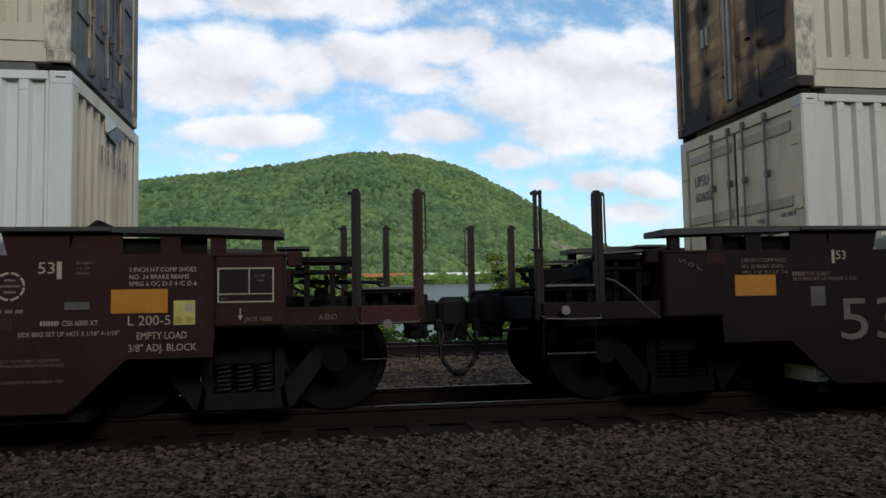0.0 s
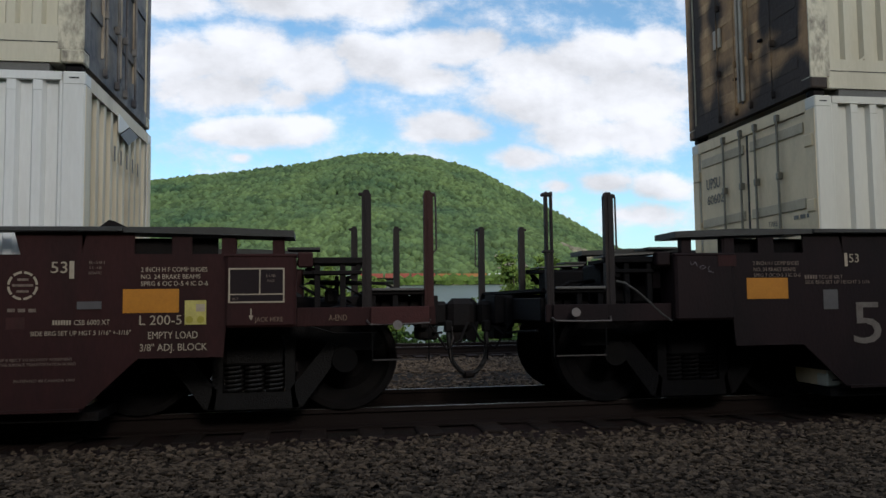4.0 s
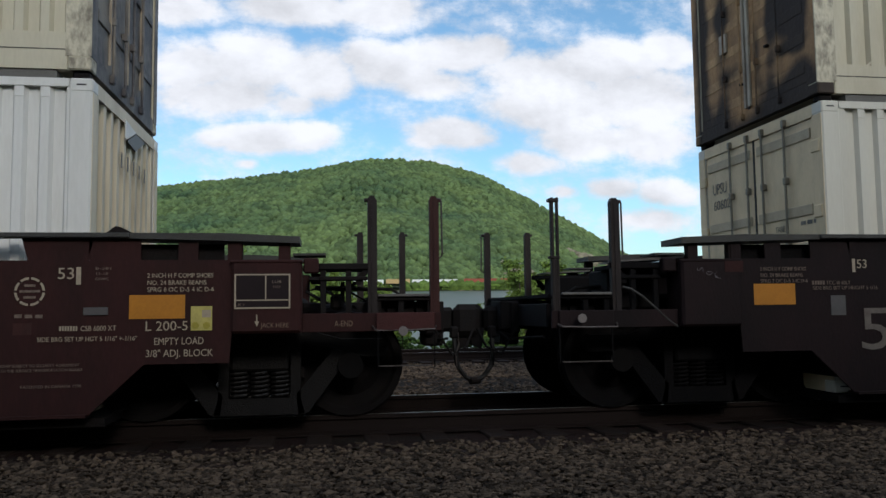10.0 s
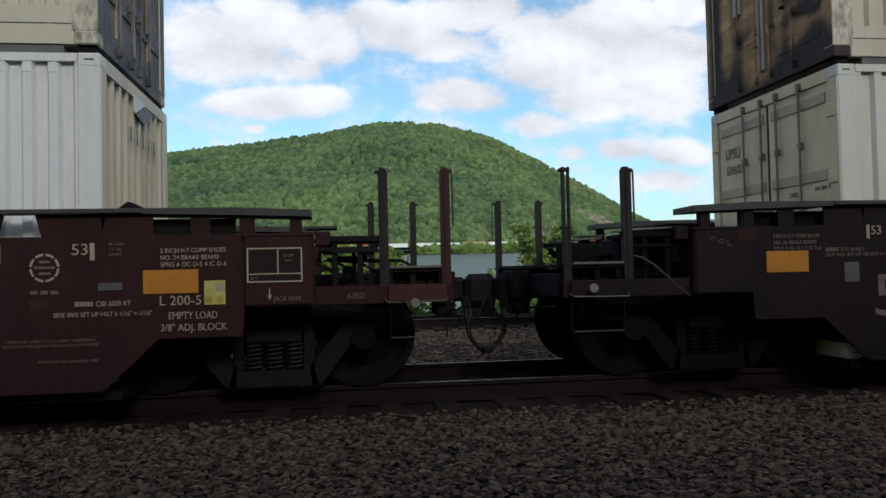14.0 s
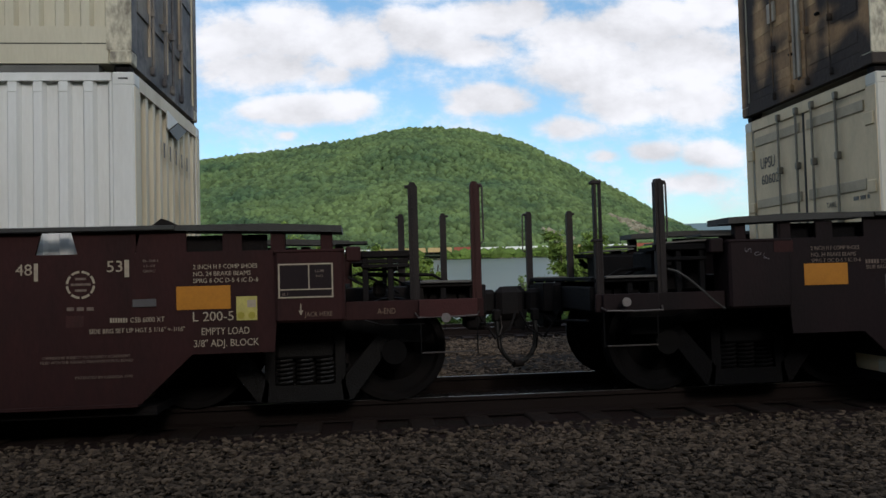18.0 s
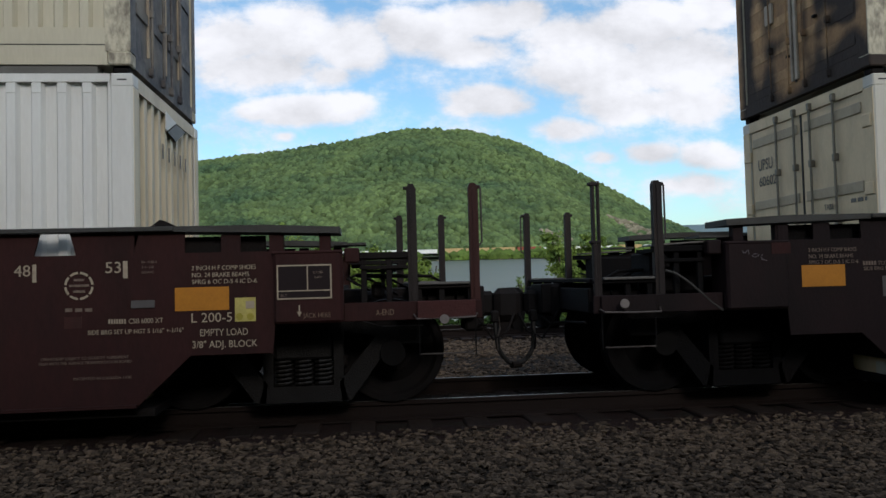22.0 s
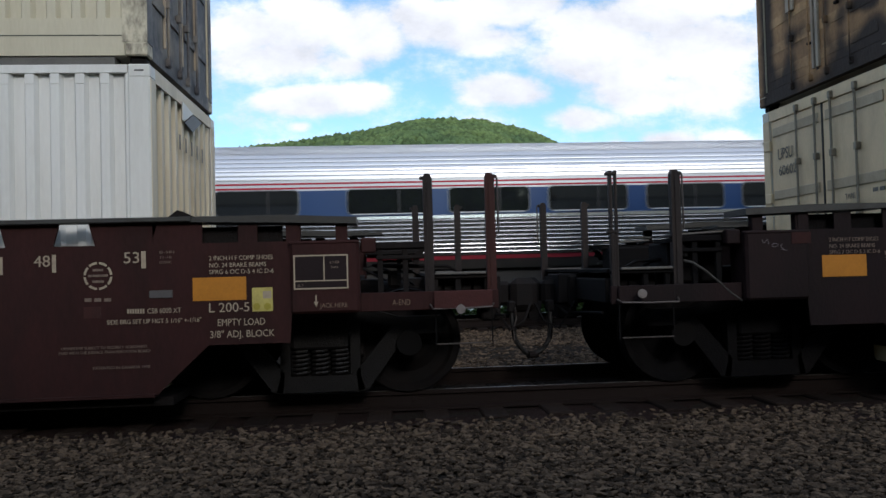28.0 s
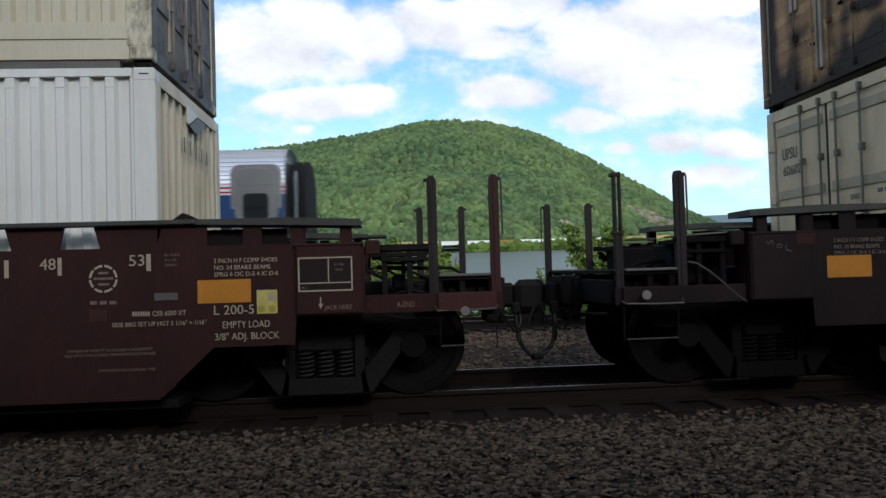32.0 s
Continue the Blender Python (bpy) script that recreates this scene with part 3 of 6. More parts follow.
def container(name, x_end, s, z0, label, side_mat, end_mat, door, height=2.87, top_rail=0.075, bottom_rail=0.16):
    """A 53-foot box whose seen end is at x_end; s is +1 when it runs on towards +x."""
    c = thing(name, label, "shipping container", group="stacked containers")
    ln, w = 16.15, 1.295
    x0, x1 = sorted((x_end, x_end + s * ln))
    z1 = z0 + height
    ya, yb = YC - w, YC + w
    part("body", box(x0 + 0.07, x1 - 0.07, ya + 0.06, yb - 0.06, z0 + 0.05, z1 - 0.03), side_mat, c)
    for xe in (x0, x1):
        for y in (ya, yb):
            o = 0.16 if y < YC else -0.16
            sx = 0.19 if xe == x0 else -0.19
            part("corner_post", box(xe, xe + sx, y, y + o, z0, z1, 0.012), side_mat, c)
    for y, o in ((ya, 0.07), (yb, -0.07)):
        part("top_rail", box(x0 + 0.192, x1 - 0.192, y + 0.004, y + o, z1 - top_rail, z1 - 0.004), side_mat, c)
        part("bottom_rail", box(x0 + 0.192, x1 - 0.192, y + 0.004, y + o, z0 + 0.004, z0 + bottom_rail), side_mat, c)
    part("side_panel", corrugated("x", x0 + 0.19, x1 - 0.19, z0 + bottom_rail - 0.01, z1 - top_rail + 0.01, ya + 0.012, 0.045, 0.21, 0.070), side_mat, c)
    part("side_panel", corrugated("x", x0 + 0.19, x1 - 0.19, z0 + bottom_rail - 0.01, z1 - top_rail + 0.01, yb - 0.012, -0.045, 0.21, 0.070), side_mat, c)
    e = x_end
    part("end_header", box(e + s * 0.002, e + s * 0.08, ya + 0.162, yb - 0.162, z1 - 0.13, z1 - 0.004), end_mat, c)
    part("end_sill", box(e + s * 0.002, e + s * 0.08, ya + 0.162, yb - 0.162, z0 + 0.004, z0 + 0.16), end_mat, c)
    for y in (ya, yb):
        d = 1 if y < YC else -1
        part("post_face", box(e - s * 0.006, e + s * 0.001, y + d * 0.012, y + d * 0.162, z0 + 0.12, z1 - 0.125), end_mat, c)
    if not door:
        part("end_panel", corrugated("y", ya + 0.16, yb - 0.16, z0 + 0.15, z1 - 0.12, e + s * 0.015, s * 0.055, 0.24, 0.085), end_mat, c)
    return c, ya, yb, z1


XL, XR = -1.925, 4.907
LOW = 0.13
left_low, ya, yb, zt = container("shipping_container", XL, -1, LOW, "white corrugated steel container, yellowed end wall", M["white"], M["whitend"], False)
right_low, *_ = container("shipping_container", XR, 1, LOW, "white steel container with grubby rear doors", M["oldwhite"], M["doorwhite"], True)
left_up, *_ = container("shipping_container", XL - 0.02, -1, 3.07, "cream steel container with scorched dark doors", M["cream"], M["navy"], True, 2.87, 0.08, 0.33)
right_up, *_ = container("shipping_container", XR - 0.03, 1, 3.07, "cream steel container with burnt brown doors", M["cream"], M["burnt"], True, 2.87, 0.08, 0.30)
for c in (left_low, left_up, right_low, right_up):
    c["group"] = "stacked containers"
# the edge of the lower corner posts on the upper box ends is peeling paint
SCORCH = [(7.22, 4.6, 0.26, 2.4, 0.95), (7.78, 4.5, 0.14, 2.0, 0.75), (8.82, 4.4, 0.22, 2.2, 0.85), (9.30, 4.6, 0.20, 2.4, 0.8), (8.05, 3.9, 0.12, 0.5, 0.7), (7.45, 4.10, 0.50, 0.50, 1.6), (7.3, 3.25, 0.80, 0.32, 1.5), (7.5, 3.68, 0.60, 0.13, 0.8), (8.25, 3.05, 2.4, 0.26, 1.0), (9.35, 3.9, 0.35, 2.0, 0.55), (9.0, 3.30, 0.6, 0.30, 0.8),
                  (8.60, 3.75, 0.45, 0.16, 0.6), (8.0, 3.45, 0.30, 0.3, 0.6), (8.9, 4.55, 0.5, 0.3, 0.7), (7.2, 4.9, 0.6, 0.5, 0.8), (8.5, 5.2, 0.5, 0.4, 0.6), (7.6, 5.6, 0.7, 0.3, 0.8)]
M["burntrib"] = mat("scorched_rib", (0.50, 0.31, 0.15), 0.85, spots=(0.22, 0.13, 0.07), size=2.4, amount=0.8, bump=0.3, bump_size=24, fine=0.2)
for scorched in (M["burnt"], M["burntrib"]):
    soot(scorched, SCORCH)
soot(M["doorwhite"], [(8.9, 0.85, 0.9, 0.25, 0.5), (7.3, 0.9, 0.6, 0.3, 0.5), (7.6, 1.7, 0.7, 0.12, 0.45), (8.9, 2.75, 0.6, 0.10, 0.4), (7.5, 2.85, 0.7, 0.10, 0.5)], (0.17, 0.145, 0.10), 0.5)
soot(M["whitend"], [(9.0, 2.2, 0.8, 1.5, 0.4), (8.2, 1.2, 1.2, 0.5, 0.3), (8.6, 2.0, 0.3, 0.9, 0.35)], (0.22, 0.19, 0.13), 0.5)
M["peel"] = mat("peeling_cream_paint", (0.54, 0.49, 0.37), 0.7, spots=(0.06, 0.045, 0.035), size=13, amount=0.75, bump=0.3, bump_size=40, stretch=(1, 1, 0.5))
M["rod"] = mat("grey_lock_rod", (0.21, 0.185, 0.14), 0.5, metal=0.3, spots=(0.12, 0.1, 0.08), size=9)
M["seal"] = mat("dark_door_seal", (0.03, 0.03, 0.03), 0.7, size=9)
M["brownband"] = mat("dirty_brown_rib", (0.40, 0.33, 0.22), 0.6, spots=(0.26, 0.21, 0.135), size=5)


def doors(c, e, s, z0, z1, panel, rodm, ribs, ribm, handles=True, thick=0.014, proud=0.017):
    """Two rear doors with ribs, four lock rods with cams and handles, hinges and a seal, on the end at e; s points into the box."""
    for k, (a, b) in enumerate(((ya + 0.165, YC - 0.012), (YC + 0.012, yb - 0.165))):
        d = part("door", box(e + s * 0.02, e + s * 0.07, a, b, z0 + 0.165, z1 - 0.135, 0.008), panel, c)
        for z in ribs:
            part("rib", box(e + s * (0.021 - proud), e + s * 0.021, a + 0.06, b - 0.06, z, z + 0.11, min(0.006, proud * 0.4)), ribm, d)
        for r in ((0.09, 0.475) if k else (-0.225, -0.66)):
            y = YC + r
            rd = part("lock_rod", rod((e - s * 0.022, y, z0 + 0.05), (e - s * 0.022, y, z1 - 0.05), thick, 8), rodm, d)
            for z in (z0 + 0.06, z1 - 0.13, (z0 + z1) / 2, z0 + 0.62, z1 - 0.75):
                part("cam_bracket", box(e - s * 0.042, e + s * 0.018, y - thick * 1.7, y + thick * 1.7, z, z + 0.08, 0.008), rodm, rd)
            if handles:
                part("handle", tube([(e - s * 0.05, y, z0 + 1.05), (e - s * 0.06, y + (0.18 if k else -0.18), z0 + 1.08), (e - s * 0.055, y + (0.42 if k else -0.42), z0 + 1.10)], 0.011, 6), rodm, rd)
        for z in np.linspace(z0 + 0.4, z1 - 0.5, 4) if handles else ():
            yy = a - 0.05 if k == 0 else b + 0.05
            part("hinge", box(e - s * 0.02, e + s * 0.02, yy - 0.07, yy + 0.07, float(z), float(z) + 0.13, 0.01), panel, d)
    part("door_seal", box(e + s * 0.012, e + s * 0.03, YC - 0.012, YC + 0.012, z0 + 0.165, z1 - 0.135), M["seal"], c)


doors(right_low, XR, 1, LOW, LOW + 2.87, M["doorwhite"], M["rod"], (0.75, 1.89, 2.665), M["brownband"])
doors(right_up, XR - 0.03, 1, 3.07, 5.94, M["burnt"], M["burnt"], (3.34, 3.66, 3.98, 4.30, 4.62, 4.94, 5.26), M["burntrib"], False, 0.009, 0.006)
doors(left_up, XL - 0.02, -1, 3.07, 5.94, M["navy"], M["navy"], (3.6, 4.3, 5.0, 5.6), M["navy"], False, 0.015)
M["seam"] = mat("pale_scraped_steel", (0.38, 0.32, 0.24), 0.6, spots=(0.12, 0.08, 0.06), size=5, amount=0.6, stretch=(1, 1, 0.4))
for y0, y1 in ((YC - 0.075, YC - 0.02), (YC + 0.02, YC + 0.06)):
    part("seam_strip", box(XR - 0.03 - 0.012, XR - 0.03 + 0.018, y0, y1, 3.26, 5.8, 0.004), M["seam"], right_up, "pale scraped door edge")
for k, (y, z, h, w) in enumerate(((YC - 0.45, 3.83, 0.03, 0.06), (YC + 0.10, 3.55, 0.03, 0.05), (YC + 0.42, 4.05, 0.24, 0.16))):
    part("latch", box(XR - 0.03 - 0.015, XR - 0.03 + 0.02, y, y + w, z, z + h, 0.006), M["seam"] if k == 2 else M["grime"], right_up)
for y0, z0, z1 in ((7.55, 3.3, 5.8), (YC - 0.05, 3.3, 5.8), (8.75, 3.4, 5.8)):
    part("scraped_edge", box(XL - 0.02 - 0.02, XL - 0.02 + 0.006, y0, y0 + 0.012, z0, z1, 0.002), M["seam"], left_up, "pale scraped door edge")
soot(M["navy"], [(7.35, 3.75, 0.45, 0.5, 0.9), (7.75, 3.35, 0.4, 0.35, 0.8), (7.3, 4.6, 0.3, 0.5, 0.7), (8.1, 3.9, 0.3, 0.6, 0.6), (8.6, 3.5, 0.4, 0.4, 0.6), (7.7, 4.5, 0.25, 0.5, 0.7)], (0.21, 0.175, 0.13), 1.1)
# painted-over owner's marks as plain bars
text("UPSU", XR + 0.012, 9.22, 2.37, 0.14, M["faintdark"], right_low, 0.335, "stencilled_letter", "-x", label="faded black stencilled letter")
text("60602", XR + 0.012, 9.21, 2.176, 0.12, M["faintdark"], right_low, 0.405, "stencilled_digit", "-x", label="faded black stencilled digit")
text("TARE", XR + 0.012, 7.86, 1.765, 0.06, M["faintdark"], right_low, 0.17, "stencilled_letter", "-x", label="faded black stencilled letter")
for i in range(3):
    y = 7.40 - i * 0.11
    part("mark", box(XR + 0.014, XR + 0.019, y - 0.08, y, 1.80, 1.84), M["faintdark"], right_low)
# diamond placard and faded upright letters on the yellowed end wall
pl = part("placard", prism([(8.46, 2.85), (8.86, 2.84), (8.44, 2.66), (8.10, 2.70)], "x", XL + 0.002, XL + 0.012), M["black"], left_low, "black and white diamond placard")
part("placard_face", prism([(8.03, 2.90), (8.46, 2.86), (8.08, 2.71), (8.03, 2.72)], "x", XL + 0.002, XL + 0.012), M["white"], pl)
for i in range(5):
    part("mark", box(XL + 0.001, XL + 0.004, 7.90 + i * 0.24, 7.955 + i * 0.24, 2.40, 2.55), M["faintdark"], left_low, "faded grey painted letter")
# corner fittings, patches and small damage
for c, e, s, z0 in ((left_low, XL, -1, LOW), (right_low, XR, 1, LOW), (left_up, XL - 0.02, -1, 3.07), (right_up, XR - 0.03, 1, 3.07)):
    pm = (M["white"] if s < 0 else M["oldwhite"]) if z0 < 1 else (M["peel"] if s < 0 else M["burnt"])
    for y, d in ((ya, 1), (yb, -1)):
        for z in (z0, z0 + 2.75):
            f = part("corner_casting", box(e - s * 0.004, e + s * 0.185, y - d * 0.004, y + d * 0.165, z, z + 0.118, 0.012), pm, c)
            if z0 < 1:
                part("slot", box(e + s * 0.05, e + s * 0.13, y - d * 0.006, y - d * 0.003, z + 0.055, z + 0.068), M["seal"], f)
    if z0 > 1:
        part("corner_sheath", box(e - s * 0.003, e + s * 0.21, ya - 0.003, ya + 0.165, z0 + 0.12, z0 + 2.7), M["peel"], c, "cream paint peeling to dark steel")
        g = part("gusset", prism([(e + s * 0.21, z0 + 0.03), (e + s * 0.62, z0 + 0.33), (e + s * 0.60, z0 + 0.34), (e + s * 0.20, z0 + 0.06)], "y", ya + 0.001, ya + 0.012), M["cream"], c)
        part("rail_seam", box(e + s * 0.2, e + s * 15.9, ya + 0.001, ya + 0.006, z0 + 0.175, z0 + 0.183), M["seal"], c)
    else:
        for k in range(1, 14):
            t0 = e + 0.19 + 0.21 * k if s > 0 else e - 0.21 - 0.21 * k
            part("side_tab", box(t0 - 0.005, t0 + 0.075, ya + 0.008, ya + 0.02, z0 + 2.70, z0 + 2.79, 0.003), pm, c)
# locking cones between the boxes
for x in (XL - 0.11, XR + 0.08):
    for y in (ya + 0.1, yb - 0.1):
        tagged(link("container_lock", box(x - 0.07, x + 0.07, y - 0.06, y + 0.06, LOW + 2.871, 3.069, 0.015), M["grime"]), "rusty steel twist lock between two stacked containers", "twist lock", "twist locks")
# grey filler strips stand in for the shaded gap between stacked boxes
M["gapdark"] = mat("gap_shade_grey", (0.12, 0.115, 0.105), 0.8, size=5)
for x0, s in ((XL - 0.3, -1), (XR + 0.28, 1)):
    tagged(link("container_gap_filler", box(x0, x0 + s * 15.4, ya + 0.02, ya + 0.18, LOW + 2.872, 3.068), M["gapdark"]), "grey filler strip for the shaded gap between stacked containers", "rail", "floor rails")


# ---- well cars ----
NEAR = YC - 1.5


def lx(px):
    return float(np.interp(px, [0, 160, 260, 400, 490, 525, 640, 870], [-3.13, -2.42, -1.955, -1.312, -0.885, -0.695, -0.14, 0.96]))


def wheelset(u_x, parent, wheel):
    w = part("wheelset", rod((u_x, YC - 0.72, 0.483), (u_x, YC + 0.72, 0.483), 0.085, 12), wheel, parent)
    for sy in (-1, 1):
        bm = bmesh.new()
        y = YC + sy * 0.755
        prof = [(0.09, 0.10), (0.20, 0.075), (0.30, 0.02), (0.40, 0.03), (0.43, 0.068), (0.483, 0.068), (0.489, -0.035), (0.51, -0.05), (0.51, -0.068), (0.43, -0.068), (0.39, -0.02), (0.20, -0.05), (0.09, -0.09)]
        n = 28
        rings = [[bm.verts.new((u_x + r * math.cos(a * math.tau / n), y + sy * d, 0.483 + r * math.sin(a * math.tau / n))) for r, d in prof] for a in range(n)]
        for a in range(n):
            for k in range(len(prof)):
                bm.faces.new((rings[a][k], rings[(a + 1) % n][k], rings[(a + 1) % n][(k + 1) % len(prof)], rings[a][(k + 1) % len(prof)]))
        bmesh.ops.recalc_face_normals(bm, faces=bm.faces)
        part("wheel", bm, wheel, w, "rust-brown steel wheel")
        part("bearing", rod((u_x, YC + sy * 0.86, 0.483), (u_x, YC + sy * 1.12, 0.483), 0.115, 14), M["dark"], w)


def truck(u0, X, c, blacker):
    """A two-axle freight truck centred u0 from the coupling."""
    grime, frame_mat, wheel = (M["near_black"],) * 3 if blacker else (M["grime"], M["side_frame"], M["wheel"])
    t = part("truck", box(X(u0) - 0.22, X(u0) + 0.22, YC - 1.05, YC + 1.05, 0.44, 0.74, 0.04), grime, c, "grimy cast steel truck")
    uf = u0 - 0.11
    for sy in (-1, 1):
        y0, y1 = YC + sy * 0.93, YC + sy * 1.06
        bm = bmesh.new()
        # frame pieces round the two windows and the spring opening
        for piece in ([(-1.16, 0.66), (-1.10, 0.72), (-0.72, 0.72), (-0.45, 0.80), (0.45, 0.80), (0.72, 0.72), (1.10, 0.72), (1.16, 0.66), (1.12, 0.56), (0.80, 0.56), (0.70, 0.63), (0.36, 0.69), (-0.36, 0.69), (-0.70, 0.63), (-0.80, 0.56), (-1.12, 0.56)],
                      [(-0.80, 0.57), (-0.66, 0.64), (-0.32, 0.30), (-0.34, 0.171), (-0.43, 0.178), (-0.48, 0.23)], [(0.80, 0.57), (0.66, 0.64), (0.32, 0.30), (0.34, 0.171), (0.43, 0.178), (0.48, 0.23)],
                      [(-0.40, 0.17), (0.40, 0.17), (0.36, 0.28), (-0.36, 0.28)], [(-0.36, 0.28), (-0.27, 0.28), (-0.27, 0.70), (-0.36, 0.70)], [(0.36, 0.28), (0.27, 0.28), (0.27, 0.70), (0.36, 0.70)]):
            prism([(X(uf) + a, z if z > 0.5 else 0.06 + (z - 0.17) * 1.33) for a, z in piece], "y", y0, y1, bm)
        f = part("side_frame", bm, frame_mat, t)
        for k in (-0.18, 0.0, 0.18):
            bm = bmesh.new()
            pts = [(X(uf) + k + 0.078 * math.cos(q * 0.7), (y0 + y1) / 2 + 0.078 * math.sin(q * 0.7), 0.205 + 0.23 * q / 53) for q in range(54)]
            part("spring", tube(pts, 0.0135, 6, bm), M["spring"] if not blacker else wheel, f, "coil spring")
        # added near-black plate stands in for the shade behind the springs
        part("dark_backing", box(X(uf) - 0.262, X(uf) + 0.262, y0 - sy * 0.01, y0 + sy * 0.012, 0.215, 0.45), M["dark"], f)
        part("bolster_end", box(X(uf) - 0.25, X(uf) + 0.25, y0 - sy * 0.02, y1 + sy * 0.03, 0.45, 0.685, 0.02), frame_mat, f)
        part("brake_beam", box(X(u0 - 0.5), X(u0 - 0.42), YC + sy * 0.2, YC + sy * 0.9, 0.36, 0.46, 0.01), grime, t)
    for du in (-0.915, 0.915):
        wheelset(X(u0 + du), t, wheel)
    return t


# blacker copy of the steel colours, for the right car's truck and fittings
M["near_black"] = mat("near_black_steel", (0.0042, 0.0040, 0.0045), 0.85, spots=(0.007, 0.0055, 0.0055), size=4, amount=0.6, bump=0.3, bump_size=50, spec=0.1)
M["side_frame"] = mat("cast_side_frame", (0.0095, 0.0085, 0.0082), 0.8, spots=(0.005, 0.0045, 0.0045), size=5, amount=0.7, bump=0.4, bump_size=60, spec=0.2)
M["spring"] = mat("worn_spring_steel", (0.0085, 0.0075, 0.0072), 0.55, metal=0.2, spots=(0.018, 0.016, 0.015), size=12)
M["handrail"] = mat("pale_worn_rail", (0.062, 0.052, 0.048), 0.5, metal=0.2, spots=(0.035, 0.025, 0.022), size=12)
M["rung"] = mat("worn_grey_rung", (0.10, 0.095, 0.088), 0.55, metal=0.2, spots=(0.05, 0.042, 0.038), size=12)
M["disc"] = mat("dull_aluminium", (0.19, 0.17, 0.165), 0.45, metal=0.3, size=20)


def well_car(s, name, label, paint, sill):
    """A double-stack well car; s = -1 runs towards -x from the coupling, +1 towards +x."""
    c = thing(name, label, "well car", group="coupled well cars")
    grime = M["grime"] if s < 0 else M["near_black"]

    def X(u):
        return XC + s * u
    for sy in (-1, 1):
        yo = YC + sy * 1.5

        def Y(d):
            """d metres in from the outer face."""
            return yo - sy * d
        out = [(X(1.70), 1.415), (X(1.70), 0.80), (X(2.28), 0.80), (X(2.30), 0.555), (X(2.98), 0.555), (X(3.40), 0.16), (X(19.5), 0.16), (X(19.95), 0.555), (X(20.6), 0.555), (X(20.62), 0.80), (X(21.2), 0.80), (X(21.2), 1.415)]
        sheet = part("side_sheet", prism(out, "y", Y(0.0), Y(0.022)), paint, c)
        part("bottom_flange", box(X(3.42), X(19.48), Y(-0.03), Y(0.12), 0.14, 0.165), paint, sheet)
        chord = part("top_chord", box(X(3.10), X(19.8), Y(-0.05), Y(0.10), 1.600, 1.640, 0.006), M["walk"], c, "worn grey steel top chord")
        # plates that carry the chord, with openings between them
        for u0, u1 in ((2.22, 2.32), (2.56, 2.72), (3.02, 3.43), (3.44, 3.90), (4.24, 4.62), (4.95, 5.5), (5.85, 6.6), (7.0, 9.0), (9.4, 11.4), (11.8, 13.8), (14.2, 16.2), (16.6, 18.6), (19.0, 19.8)):
            h = 1.598 if u0 > 3 else 1.565
            part("chord_plate", prism([(X(u0), 1.41), (X(u1), 1.41), (X(u1 + (0.05 if u0 > 3.4 else 0)), h), (X(u0 - (0.05 if u0 > 3.4 else 0)), h)], "y", Y(0.012), Y(0.034)), paint, c)
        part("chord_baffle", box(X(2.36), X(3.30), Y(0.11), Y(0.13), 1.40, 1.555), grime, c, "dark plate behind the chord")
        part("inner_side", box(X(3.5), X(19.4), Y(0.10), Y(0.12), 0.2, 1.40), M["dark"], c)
        # walkway on stubs over the truck
        part("walkway", prism([(X(1.72), 1.555), (X(2.34), 1.575), (X(3.12), 1.595), (X(3.12), 1.64), (X(2.34), 1.64), (X(1.72), 1.612)], "y", Y(-0.03), Y(0.42)), M["walk"], c, "grey grating walkway")
        for u in (1.80, 2.20):
            part("stub", box(X(u), X(u + 0.10), Y(0.02), Y(0.10), 1.40, 1.56, 0.004), paint, c)
        part("lower_step", box(X(1.50), X(1.78), Y(0.06), Y(0.40), 1.455, 1.475), M["walk"], c)
        bx = part("equipment_box", box(X(1.705), X(2.285), Y(-0.045), Y(0.30), 0.795, 1.405, 0.022), paint, c)
        part("box_rim", box(X(1.695), X(2.295), Y(-0.05), Y(-0.01), 1.385, 1.412, 0.008), paint, bx)
        part("end_bracket", box(X(1.56), X(1.69), Y(0.02), Y(0.12), 1.30, 1.43, 0.012), paint, c)
        # stepped end platform: two rails, brace, floor beam
        for z0, z1, u0, u1 in ((1.335, 1.39, 1.08, 1.56), (1.24, 1.275, 1.14, 1.56), (1.06, 1.092, 0.52, 1.10)):
            part("platform_rail", box(X(u0), X(u1), Y(0.10), Y(0.17), z0, z1, 0.006), grime, c)
        part("platform", box(X(1.10), X(1.70), Y(0.17), Y(0.60), 1.335, 1.37), grime, c)
        part("lower_platform", box(X(0.50), X(1.10), Y(0.16), YC, 1.075, 1.105), grime, c)
        part("brace", prism([(X(1.12), 1.33), (X(1.18), 1.33), (X(1.24), 1.26), (X(1.24), 1.20), (X(1.20), 1.20)], "y", Y(0.12), Y(0.15)), grime, c)
        for u in (0.56, 0.82, 1.02, 1.28, 1.50):
            part("stanchion", box(X(u), X(u + 0.05), Y(0.12), Y(0.16), 0.93, 1.09 if u < 1.1 else 1.33, 0.004), grime, c)
        part("side_sill", box(X(0.50), X(1.70), Y(0.045), Y(0.075), 0.795, 0.955, 0.005), paint, c)
        part("sill_plate", box(X(0.56), X(1.07), Y(0.01), Y(0.04), 0.80, 0.955, 0.006), sill, c, "reddish sill plate")
        part("grab_rail", tube([(X(0.55), Y(0.03), 0.835), (X(0.57), Y(-0.05), 0.812), (X(0.83), Y(-0.055), 0.804), (X(1.08), Y(-0.05), 0.806), (X(1.10), Y(0.03), 0.84)], 0.009, 6), M["handrail"], c, "bent pale grab rail")
